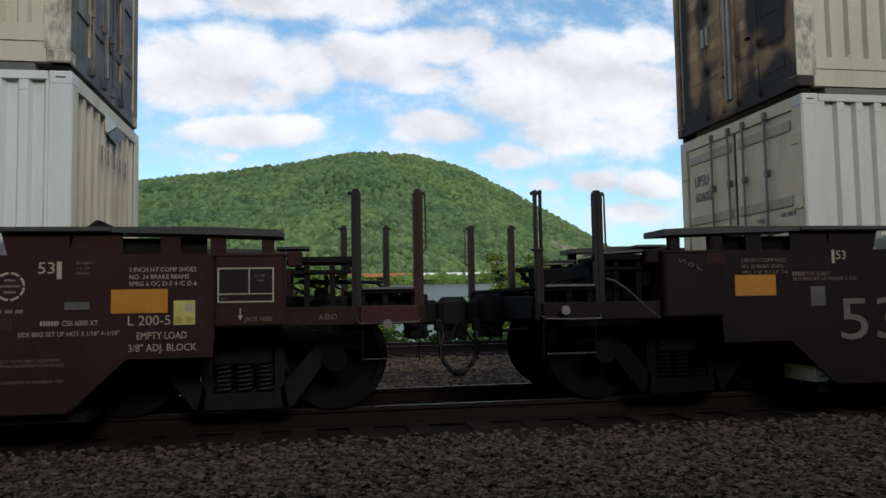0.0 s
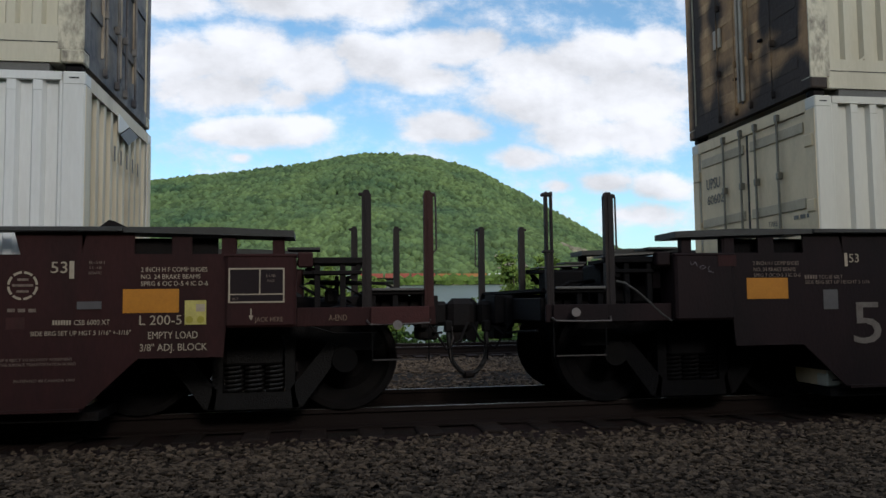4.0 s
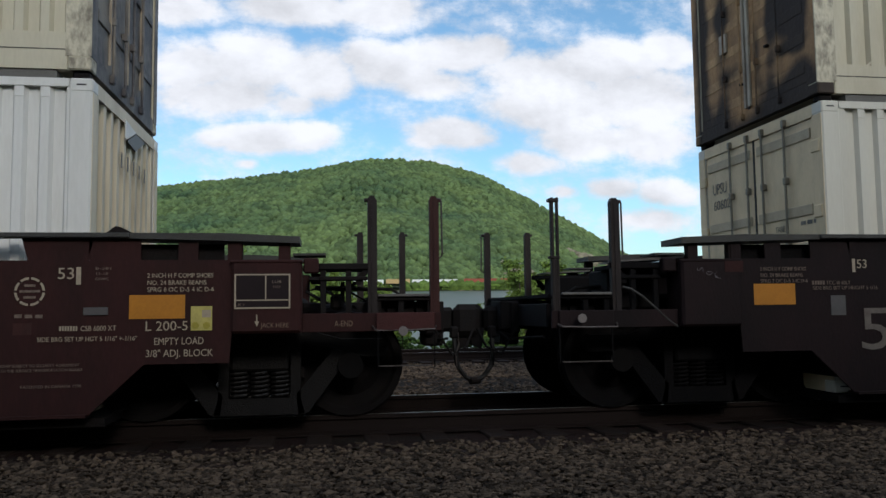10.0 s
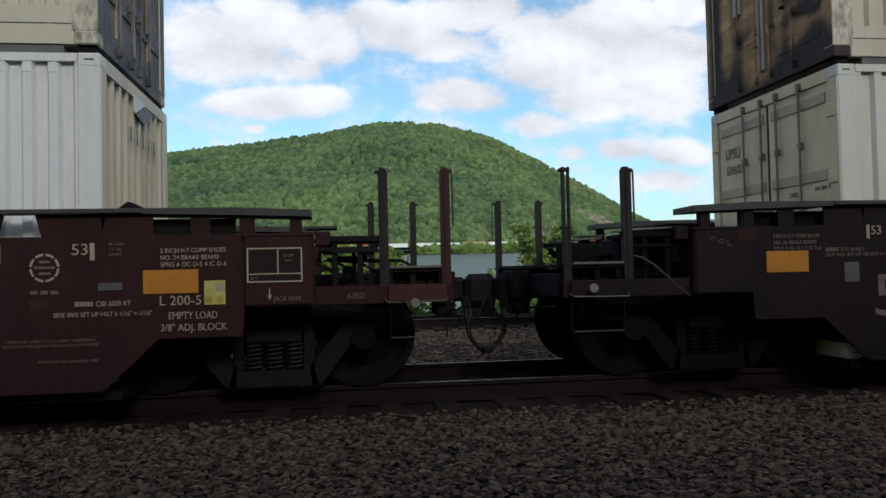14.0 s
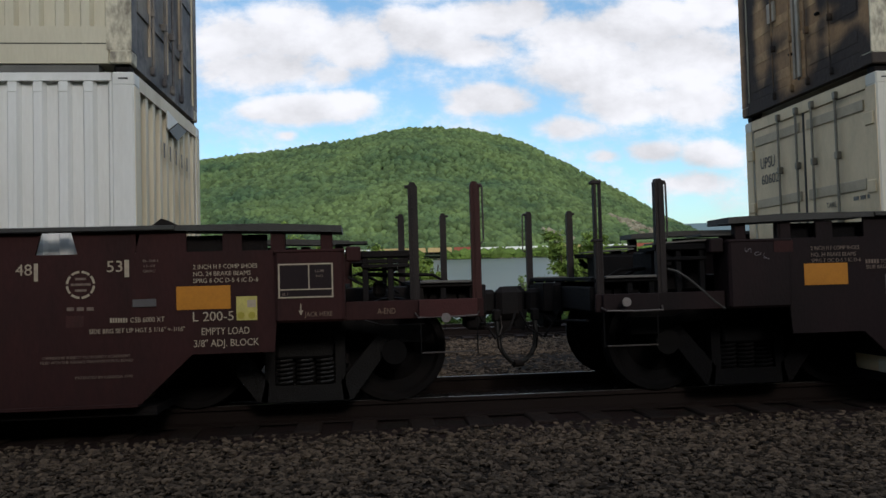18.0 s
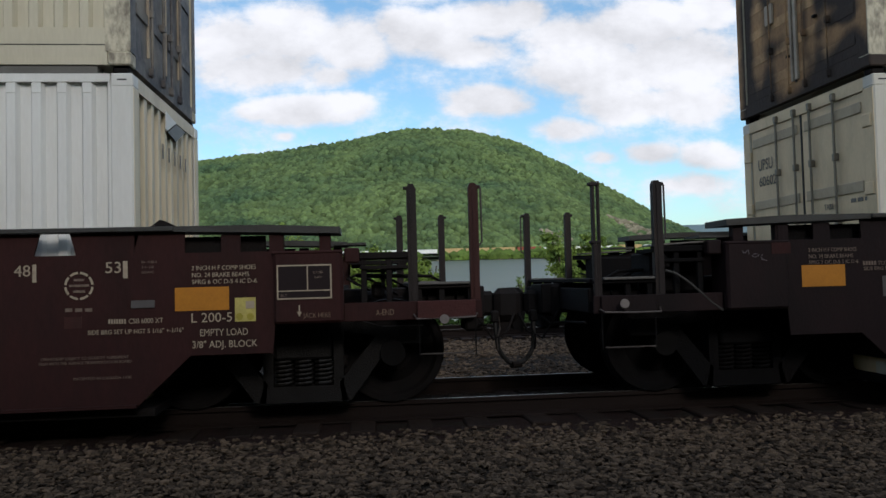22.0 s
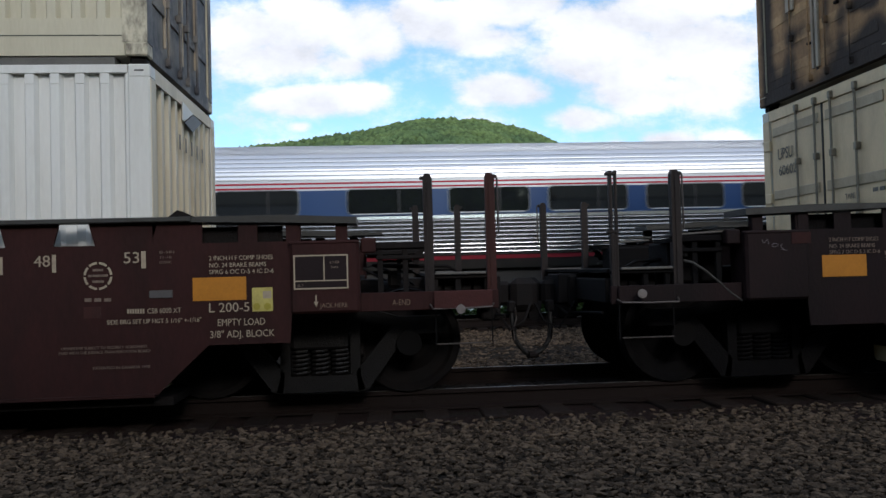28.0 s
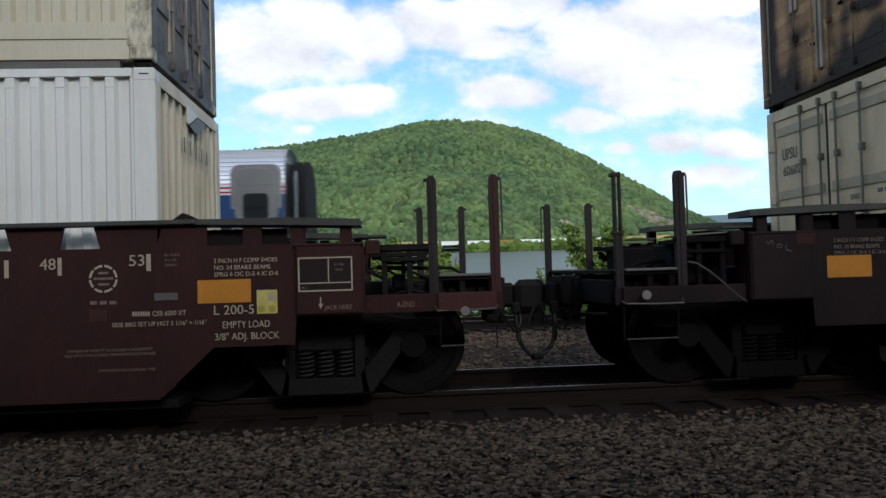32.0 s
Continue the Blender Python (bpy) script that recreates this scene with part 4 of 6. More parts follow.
        part("reflector", disc(X(0.845 if s < 0 else 0.745), Y(-0.07), 0.798 if s < 0 else 0.885, 0.040, 0.012), M["disc"], c, "round pale disc")
        part("stirrup_step", box(X(0.59), X(1.06), Y(0.02), Y(0.05), 0.492, 0.502), M["handrail"], c)
        for u in (0.56, 1.05):
            part("stirrup_bar", box(X(u), X(u + 0.010), Y(0.02), Y(0.035), 0.48, 0.80), M["dark"], c)
        near = sy < 0
        u1, u2 = (0.552, 1.100) if s < 0 else (0.562, 1.128)
        if not near:
            u1, u2 = (0.572, 1.092) if s < 0 else (0.503, 1.024)
        top = 1.985 if near else 1.935
        for u, m, side in ((u1, "postred" if s < 0 and near else "post", 1 if s < 0 or near else -1), (u2, "post", -1 if s < 0 else 1)):
            x = X(u)
            if near and s > 0 and u == u1:
                # slotted post: two thin bars with a gap between them
                p = part("post", box(x - 0.036, x - 0.012, Y(0.085), Y(0.150), 0.80, top, 0.004), M[m], c, "slotted upright steel guide post")
                part("post_bar", box(x + 0.012, x + 0.034, Y(0.085), Y(0.130), 0.80, top, 0.004), M[m], p)
                part("slot_filler", box(x - 0.012, x + 0.012, Y(0.09), Y(0.12), 0.80, 1.42), M[m], p)
                part("post_cap", box(x - 0.060, x + 0.036, Y(0.08), Y(0.155), top - 0.04, top - 0.01, 0.005), M[m], p)
                part("bracket", box(x - 0.058, x + 0.040, Y(0.08), Y(0.155), 1.425, 1.45, 0.004), M[m], p)
                continue
            p = part("post", prism([(x - 0.037, 0.80), (x + 0.037, 0.80), (x + 0.037, top - 0.035), (x + 0.022, top), (x - 0.022, top), (x - 0.037, top - 0.035)], "y", Y(0.085), Y(0.155)), M[m], c, "upright steel guide post")
            part("post_cap", box(x, x + side * 0.066, Y(0.095), Y(0.145), top - 0.05, top - 0.022, 0.006), M[m], p)
            part("flange", box(x - 0.006, x + 0.044, Y(0.075), Y(0.082), 0.82, top - 0.04), M[m], p)
        hook = {(-1, True): (X(u1), 1), (1, True): (X(u2), 1), (1, False): (X(u1), -1), (-1, False): None}[(s, near)]
        if hook:
            hx, hs = hook
            part("thin_rod", tube([(hx + hs * 0.03, Y(0.10), top - 0.02), (hx + hs * 0.062, Y(0.10), top - 0.025), (hx + hs * 0.070, Y(0.10), top - 0.05), (hx + hs * 0.074, Y(0.10), 1.46), (hx + hs * 0.05, Y(0.10), 1.435), (hx + hs * 0.02, Y(0.10), 1.43)], 0.009, 6), M["handrail"], c, "thin pale hooked rod")
        # ladder rung and slotted plate between the posts
        part("rung", box(X(u1 + 0.05), X(u2 - 0.05), Y(0.07), Y(0.115), 1.095, 1.118, 0.004), M["rung"], c, "worn pale ladder rung")
        for k in range(4):
            a0 = u1 + 0.04 + k * 0.13
            part("end_plate", box(X(a0), X(a0 + 0.105), Y(0.24), Y(0.26), 0.95, 1.085), grime, c)
        # truss and pipes under the sill
        if s > 0:
            part("brake_pipe", tube([(X(1.19), Y(0.10), 1.165), (X(1.26), Y(0.07), 1.145), (X(1.36), Y(0.05), 1.075), (X(1.50), Y(0.05), 0.955), (X(1.60), Y(0.05), 0.86), (X(1.70), Y(0.05), 0.79)], 0.011, 8), M["walk"], c, "bent brake pipe")
            # paler plate stands in for light on top of the platform
            part("cover_plate", prism([(X(1.14), 1.395), (X(1.70), 1.42), (X(1.70), 1.435), (X(1.14), 1.41)], "y", Y(0.10), Y(0.55)), M["rung"], c, "grey plate put in for the lit platform top")
            # plain block added to fill the black area behind the ladder
            part("dark_block", box(X(1.16), X(1.69), Y(0.40), Y(0.95), 0.96, 1.345, 0.02), grime, c, "plain dark block filling the area behind the ladder")
    # cross members, centre sill, draft gear
    part("centre_sill", box(X(0.30), X(3.4), YC - 0.26, YC + 0.26, 0.76, 1.06, 0.01), grime, c)
    part("end_beam", box(X(0.48), X(0.60), YC - 1.35, YC + 1.35, 0.80, 1.02, 0.01), grime, c)
    part("well_end", box(X(3.25), X(3.30), YC - 1.45, YC + 1.45, 0.30, 1.40), grime, c)
    part("shear_plate", box(X(1.72), X(3.26), YC - 1.40, YC + 1.40, 1.06, 1.10), grime, c)
    part("well_floor", box(X(3.3), X(19.6), YC - 1.40, YC + 1.40, 0.05, 0.12), grime, c)
    part("far_platform", box(X(19.6), X(22.4), YC - 1.40, YC + 1.40, 0.85, 1.05), grime, c)
    part("brake_cylinder", rod((X(1.25), YC - 0.55, 0.95), (X(1.55), YC - 0.55, 0.95), 0.09, 14), grime, c)
    part("valve", box(X(1.34), X(1.46), YC - 1.1, YC - 0.95, 0.98, 1.13, 0.03), grime, c)
    for i in range(5):
        part("pipe", tube([(X(0.6 + i * 0.2), YC - 0.9 + 0.14 * i, 1.0), (X(0.9 + i * 0.2), YC - 0.95 + 0.14 * i, 1.17), (X(1.6), YC - 0.8 + 0.12 * i, 1.2)], 0.018, 6), grime, c)
    # coupler and hose
    cp = part("coupler", box(X(0.16), X(0.48), YC - 0.09, YC + 0.09, 0.74, 1.00, 0.04), grime, c, "cast steel coupler head")
    part("carrier", box(X(0.30), X(0.50), YC - 0.22, YC + 0.22, 0.60, 0.74, 0.02), grime, c)
    part("lock_lifter", prism([(X(0.02), 0.60), (X(0.12), 0.56), (X(0.16), 0.78), (X(0.0), 0.78)], "y", YC - 0.10, YC + 0.06), grime, cp)
    part("trip_cord", tube([(X(0.17), YC - 0.36, 0.74), (X(0.165), YC - 0.37, 0.62), (X(0.20), YC - 0.37, 0.52), (X(0.19), YC - 0.36, 0.40)], 0.008, 6), M["handrail"] if s < 0 else grime, c)
    part("knuckle", box(X(-0.10), X(0.18), YC - (0.19 if s < 0 else 0.02), YC + (0.02 if s < 0 else 0.19), 0.69, 1.03, 0.06), grime, cp)
    part("striker", box(X(0.40), X(0.50), YC - 0.30, YC + 0.30, 0.72, 1.05, 0.02), grime, c)
    part("uncoupling_lever", tube([(X(0.44), NEAR + 0.12, 0.72), (X(0.42), YC - 0.7, 0.69), (X(0.36), YC - 0.35, 0.66), (X(0.30), YC - 0.15, 0.74)], 0.014, 6), grime, c)
    hose = [(X(0.20), YC - 0.26, 0.76), (X(0.195), YC - 0.30, 0.58), (X(0.18), YC - 0.32, 0.42), (X(0.14), YC - 0.33, 0.345), (X(0.08), YC - 0.33, 0.28), (X(0.0), YC - 0.33, 0.245)]
    h = part("air_hose", tube([Vector(p) for p in hose], 0.026, 8), M["rubber"], c, "black rubber air hose")
    part("angle_cock", box(X(0.16), X(0.24), YC - 0.32, YC - 0.22, 0.68, 0.80, 0.015), grime, h)
    if s < 0:
        part("gladhand", rod((XC - 0.05, YC - 0.35, 0.25), (XC + 0.05, YC - 0.31, 0.25), 0.038, 10), grime, h)
    part("safety_chain", tube([(X(0.42), YC - 0.45, 0.78), (X(0.25), YC - 0.47, 0.52), (X(0.10), YC - 0.45, 0.60), (X(0.02), YC - 0.40, 0.78)], 0.014, 6), grime, c)
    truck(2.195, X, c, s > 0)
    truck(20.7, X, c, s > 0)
    return c


M["sillred"] = mat("red_sill_paint", (0.052, 0.017, 0.016), 0.6, spots=(0.032, 0.013, 0.012), size=5, amount=0.6, bump=0.2, spec=0.15)
M["blacker"] = mat("sooty_maroon_paint", (0.0130, 0.0066, 0.0072), 0.7, spots=(0.006, 0.0042, 0.0045), size=1.6, amount=0.85, bump=0.2, bump_size=40, stretch=(1, 1, 0.5), spec=0.15)
left_car = well_car(-1, "well_car", "maroon double-stack well car with white stencilled lettering", M["maroon"], M["sillred"])
right_car = well_car(1, "well_car", "grimy maroon double-stack well car with large stencilled number", M["blacker"], M["blacker"])

# lettering and decals, left car
M["chalk"] = mat("faded_chalk", (0.17, 0.115, 0.08), 0.9, spots=(0.05, 0.035, 0.03), size=30)
F = NEAR - 0.004
L, D = M["letter"], M["dimletter"]


def zl(px, py):
    return 1.64 - (py - (396 - 0.022 * px)) * 0.00478


for body, a, b, base, cap, m in (("2 INCH H F COMP SHOES", 380, 492, 213, 14, L), ("NO. 24 BRAKE BEAMS", 380, 480, 238, 13, L), ("SPRG 6 OC D-5 4 IC D-6", 380, 493, 262, 12, L)):
    y = 360 + base / 2.02
    text(body, lx(a), F, zl(a, y), 0.038, m, left_car, lx(b) - lx(a))
for body, a, b, base, cap, m in (("L 200-5", 377, 448, 557, 0.080, L), ("EMPTY LOAD", 393, 476, 581, 0.060, L), ('3/8" ADJ. BLOCK', 379, 492, 602, 0.060, L), ("53", 227, 254, 470, 0.095, L),
                                 ("48", 68, 97, 476, 0.095, L), ("CSB 6000 XT", 268, 328, 558, 0.043, L), ("SIDE BRG SET UP HGT 5 1/16\" +-1/16\"", 197, 364, 577, 0.038, L),
                                 ("OWNERSHIP SUBJECT TO SECURITY AGREEMENT", 115, 267, 621, 0.024, D), ("FILED WITH THE SURFACE TRANSPORTATION BOARD", 111, 272, 629, 0.024, D),
                                 ("PATENTED IN CANADA 1990", 172, 271, 655, 0.024, D), ("B-581", 291, 317, 453, 0.022, D), ("11-18", 291, 311, 462, 0.022, D), ("GSWC", 291, 313, 471, 0.022, D)):
    text(body, lx(a), F, zl(a, base), cap, m, left_car, lx(b) - lx(a))


def plate(name, px0, px1, py0, py1, m, parent=None, label="", y=F, t=0.003):
    return part(name, box(lx(px0), lx(px1), y, y + t, zl(px0, py1), zl(px0, py0)), m, parent or left_car, label)


plate("yellow_sheet", 350, 445, 496, 537, M["yellow"], label="plain orange-yellow sheet")
sq = plate("yellow_decal", 455, 491, 514, 556, M["lemon"], label="pale yellow square decal with two dots")
for px in (463, 482):
    part("dot", disc(lx(px), F - 0.003, zl(px, 547), 0.030, 0.004, 16), M["mustard"], sq)
part("white_corner", box(lx(474), lx(489), F - 0.003, F - 0.001, zl(474, 533), zl(474, 520)), M["letter"], sq)
for a, b, y0, y1 in ((259, 267, 449, 479), (101, 108, 455, 486), (4, 12, 459, 490)):
    plate("gauge_bar", a, b, y0, y1, L)
for k in range(7):
    plate("worn_word", 233 + k * 4.5, 236 + k * 4.5, 550, 558, L)
for k in range(3):
    plate("small_tag", 159 + k * 17, 171 + k * 17, 531, 537, D)
plate("primer_patch", 157, 187, 546, 566, M["postred"], label="faded red primer patch")
plate("grey_plate", 273, 314, 518, 531, M["grey"], label="small grey metal plate", t=0.012, y=F - 0.008)
part("chord_lug", prism([(-1.74, 1.64), (-1.52, 1.64), (-1.62, 1.69), (-1.66, 1.70)], "y", NEAR, NEAR + 0.03), M["grime"], left_car)
# broken ring
for k in range(8):
    bm = bmesh.new()
    a0 = k * math.tau / 8 + 0.07
    ring = [[bm.verts.new((lx(183) + r * math.cos(a0 + q * 0.105), F, zl(183, 492) + r * math.sin(a0 + q * 0.105))) for r in (0.098, 0.117)] for q in range(7)]
    for u, v in zip(ring, ring[1:]):
        bm.faces.new((u[0], u[1], v[1], v[0]))
    part("ring_mark", bm, L, left_car)
for k, w in enumerate((18, 34, 20)):
    plate("ring_word", 183 - w / 2, 183 + w / 2, 480 + k * 10, 484 + k * 10, D)
# record panel on the equipment box
FB = NEAR - 0.050
pan = plate("record_panel", 525, 620, 457, 518, M["decal"], label="dark record panel in a cream frame", y=FB)
for a, b, y0, y1 in ((525, 620, 457, 459.6), (525, 620, 515.4, 518), (525, 527.6, 459.7, 515.3), (617.4, 620, 459.7, 515.3), (577, 579, 459.7, 501.9), (527.7, 617.3, 502, 504)):
    part("frame_line", box(lx(a), lx(b), FB - 0.003, FB - 0.001, zl(525, y1), zl(525, y0)), L, pan)
for body, a, b, y in (("LUB", 588, 604, 473), ("NO", 590, 602, 482), ("BLT", 531, 542, 513)):
    text(body, lx(a), FB - 0.003, zl(525, y), 0.022, D, left_car, lx(b) - lx(a))
part("arrow", prism([(lx(562), zl(525, 528)), (lx(564), zl(525, 528)), (lx(564), zl(525, 540)), (lx(567), zl(525, 540)), (lx(563), zl(525, 549)), (lx(559), zl(525, 540)), (lx(562), zl(525, 540))], "y", FB, FB + 0.004), L, left_car)
text("JACK HERE", lx(570), FB, zl(525, 551), 0.040, M["chalk"], left_car, lx(618) - lx(570))
text("A-END", lx(697), NEAR + 0.036, 0.842, 0.052, M["chalk"], left_car, 0.155)


# lettering and decals, right car
def rx(px):
    return float(np.interp(px, [965, 1060, 1118, 1300, 1568], [2.16, 2.66, 3.0, 4.02, 5.61]))


def zr(py):
    return 1.65 - (py - 398) * 0.00530


for body, a, b, base, cap, m in (("2 INCH H F COMP SHOES", 1306, 1384, 464, 0.036, D), ("NO. 24 BRAKE BEAMS", 1306, 1378, 475, 0.036, D), ("SPRG 7 OC D-5 3 IC D-6", 1306, 1386, 485, 0.034, D),
                                 ("TCC-III 60LT", 1418, 1460, 489, 0.036, D), ("SIDE BRG SET UP HEIGHT 5 1/16", 1394, 1507, 498, 0.034, D), ("53", 1472, 1489, 460, 0.085, L)):
    text(body, rx(a), F, zr(base), cap, m, right_car, rx(b) - rx(a))
text("53", 5.02, F, 0.555, 0.405, M["bigletter"], right_car, 0.66, label="large worn stencilled number")
for k in range(5):
    part("worn_word", box(rx(1394 + k * 4.6), rx(1397 + k * 4.6), F, F + 0.003, zr(489), zr(482)), D, right_car)
part("gauge_bar", box(rx(1465), rx(1470), F, F + 0.003, zr(467), zr(443)), L, right_car)
part("yellow_sheet", box(3.985, 4.40, F, F + 0.003, 0.985, 1.18), M["yellow"], right_car, "plain orange-yellow sheet")
part("pale_plate", box(4.76, 4.91, F, F + 0.003, 0.88, 1.065), M["grey"], right_car, "pale grey rectangular patch")
M["faintchalk"] = mat("thin_chalk", (0.20, 0.18, 0.19), 0.9, spots=(0.08, 0.07, 0.075), size=30)
for k, loop in enumerate(((0.5, 0.9, 0.0), (1.0, 0.5, 0.09), (1.4, 0.6, 0.17))):
    cx, cz = rx(1196) + loop[2], zr(466) - 0.01 * k
    pts = [(cx + 0.030 * math.cos(q * 0.7 * loop[0] + k), NEAR - 0.054, cz + 0.030 * loop[1] * math.sin(q * 0.75 + k) + 0.006 * q * (1 - k)) for q in range(9)]
    part("chalk_scrawl", tube(pts, 0.0022, 4), M["faintchalk"], right_car, "thin pale chalk scrawl")
part("rust_patch", box(rx(1240), rx(1272), NEAR - 0.050, NEAR - 0.047, zr(466), zr(447)), M["maroon"], right_car, "dark red primer patch")


# ---- passenger train ----
M["silver"] = mat("silver_grey_paint", (0.44, 0.47, 0.53), 0.35, size=0.7, amount=0.12, fine=0.03, stretch=(1, 1, 0.5))
M["brightsilver"] = mat("pale_silver_paint", (0.58, 0.60, 0.64), 0.32, size=0.7, amount=0.12, fine=0.03)
M["tred"] = mat("red_stripe", (0.68, 0.030, 0.030), 0.35, size=1, amount=0.1, fine=0.03)
M["twhite"] = mat("white_stripe", (0.72, 0.73, 0.75), 0.35, size=1, amount=0.1, fine=0.03)
M["tblue"] = mat("blue_stripe", (0.018, 0.105, 0.45), 0.35, size=1, amount=0.1, fine=0.03)
M["tnavy"] = mat("dark_navy_paint", (0.012, 0.017, 0.040), 0.5, size=1, amount=0.2, fine=0.05, spec=0.15)
M["carred"] = mat("crimson_stripe", (0.36, 0.014, 0.035), 0.45, size=1, amount=0.1, fine=0.03, spec=0.2)
M["sillstripe"] = mat("dull_red_sill", (0.22, 0.018, 0.03), 0.4, size=2, amount=0.4, fine=0.04)
M["carblue"] = mat("deep_blue_paint", (0.012, 0.050, 0.160), 0.3, size=1, amount=0.15, fine=0.04)
M["stainless"] = mat("stainless_steel", (0.80, 0.81, 0.84), 0.33, metal=0.8, spots=(0.70, 0.71, 0.74), size=0.5, amount=0.35, stretch=(0.3, 1, 1), fine=0.05)
M["satin"] = mat("satin_steel_door", (0.37, 0.375, 0.39), 0.28, metal=0.88, size=1.5, amount=0.25, fine=0.05)
M["glass"] = mat("dark_tinted_glass", (0.012, 0.014, 0.016), 0.06, size=1, amount=0.1, spec=0.6, fine=0.02)
M["palepane"] = mat("grey_blue_pane", (0.07, 0.095, 0.12), 0.12, size=2, amount=0.3, spec=0.6)
# opaque pale glass: its colour stands in for sky seen through the cab
M["cabglass"] = mat("sky_toned_cab_glass", (0.30, 0.33, 0.34), 0.12, size=3, amount=0.4, spec=0.6)
M["bellows"] = mat("black_bellows_rubber", (0.014, 0.014, 0.016), 0.85, size=4, bump=0.2, spec=0.15)
M["cladding"] = mat("chalky_white_cladding", (0.62, 0.61, 0.56), 0.5, size=2, amount=0.2)
M["slat"] = mat("weathered_grey_slat", (0.13, 0.135, 0.15), 0.5, size=3, amount=0.4)
M["under"] = mat("dark_underfloor", (0.02, 0.019, 0.019), 0.75, spots=(0.04, 0.035, 0.03), size=3)
# darker copy of the stainless, with the flutes' dark reflections in its colour
M["dullsteel"] = mat("darkened_stainless_flutes", (0.36, 0.37, 0.39), 0.27, metal=0.88, spots=(0.30, 0.31, 0.33), size=0.6, amount=0.4, stretch=(0.3, 1, 1), fine=0.04)
# grey for the shade put between flutes, and for door gaskets
M["groove"] = mat("shade_and_gasket_grey", (0.22, 0.22, 0.24), 0.6, metal=0.4, size=2)
M["chrome"] = mat("chrome_rail", (0.75, 0.75, 0.76), 0.2, metal=1.0, size=9, amount=0.1)

LEVELS = [1.50, 2.11, 2.33, 2.53, 2.735, 3.40, 4.02, 4.22]
NOSE = [1.46, 1.66, 1.84, 2.00, 2.17, 2.30, 2.36, 2.42]
WIDE = [1.0, 1.0, 1.0, 1.0, 1.0, 1.0, 0.90, 0.66]


def skin(a0, a1, lo, hi, proud=0.0, hw=1.575):
    """Both sides of the shell between two of its levels, from a0 to a1 behind the nose; the nose itself is closed."""
    bm = bmesh.new()
    st = sorted({a0, a1, *(a for a in (0.12, 0.35, 0.7, 1.1, 1.48) if a0 < a < a1)})

    def at(a, k, sy):
        f = min(a / 1.48, 1.0)
        z = NOSE[k] + (LEVELS[k] - NOSE[k]) * f
        w = (0.95 + (hw - 0.95) * min(f * 1.0, 1.0) ** 0.8) * (WIDE[k] if f >= 1 else 1 - (1 - WIDE[k]) * f)
        return (a, sy * (w + proud), z)
    for sy in (-1, 1):
        rows = [[bm.verts.new(at(a, k, sy)) for a in st] for k in (lo, hi)]
        for i in range(len(st) - 1):
            f = (rows[0][i], rows[0][i + 1], rows[1][i + 1], rows[1][i])
            bm.faces.new(f if sy < 0 else f[::-1])
        if a0 == 0:
            first = (rows[0][0], rows[1][0]) if sy < 0 else first
            if sy > 0:
                bm.faces.new((rows[0][0], first[0], first[1], rows[1][0]))
    return bm


def hood_lean(ob):
    """Leans a part that was built upright against the hood side."""
    ob.data.transform(Matrix(((1, 0, 0, 0), (0, 1, 0.2548, -0.2548 * 3.40), (0, 0, 1, 0), (0, 0, 0, 1))))
    return ob


def louvre(a0, a1, z0, z1, parent, pitch=0.055, on_hood=False):
    y = -1.575
    g = part("grille", box(a0, a1, y - 0.010, y + 0.03, z0, z1), M["black"], parent, "dark louvred grille")
    n = max(int((z1 - z0) / pitch), 2)
    for i in range(n):
        z = z0 + (i + 0.5) * (z1 - z0) / n
        o = part("slat", box(a0 + 0.02, a1 - 0.02, y - 0.030, y - 0.010, z - pitch * 0.22, z + pitch * 0.12), M["slat"], g)
        if on_hood:
            hood_lean(o)
    return hood_lean(g) if on_hood else g


def rail_wheels(t, positions, r=0.46):
    for a in positions:
        w = part("wheelset", rod((a, -0.7, r), (a, 0.7, r), 0.08, 10), M["wheel"], t)
        for y in (-0.755, 0.755):
            part("wheel", rod((a, y - 0.07, r), (a, y + 0.07, r), r, 24), M["wheel"], w)


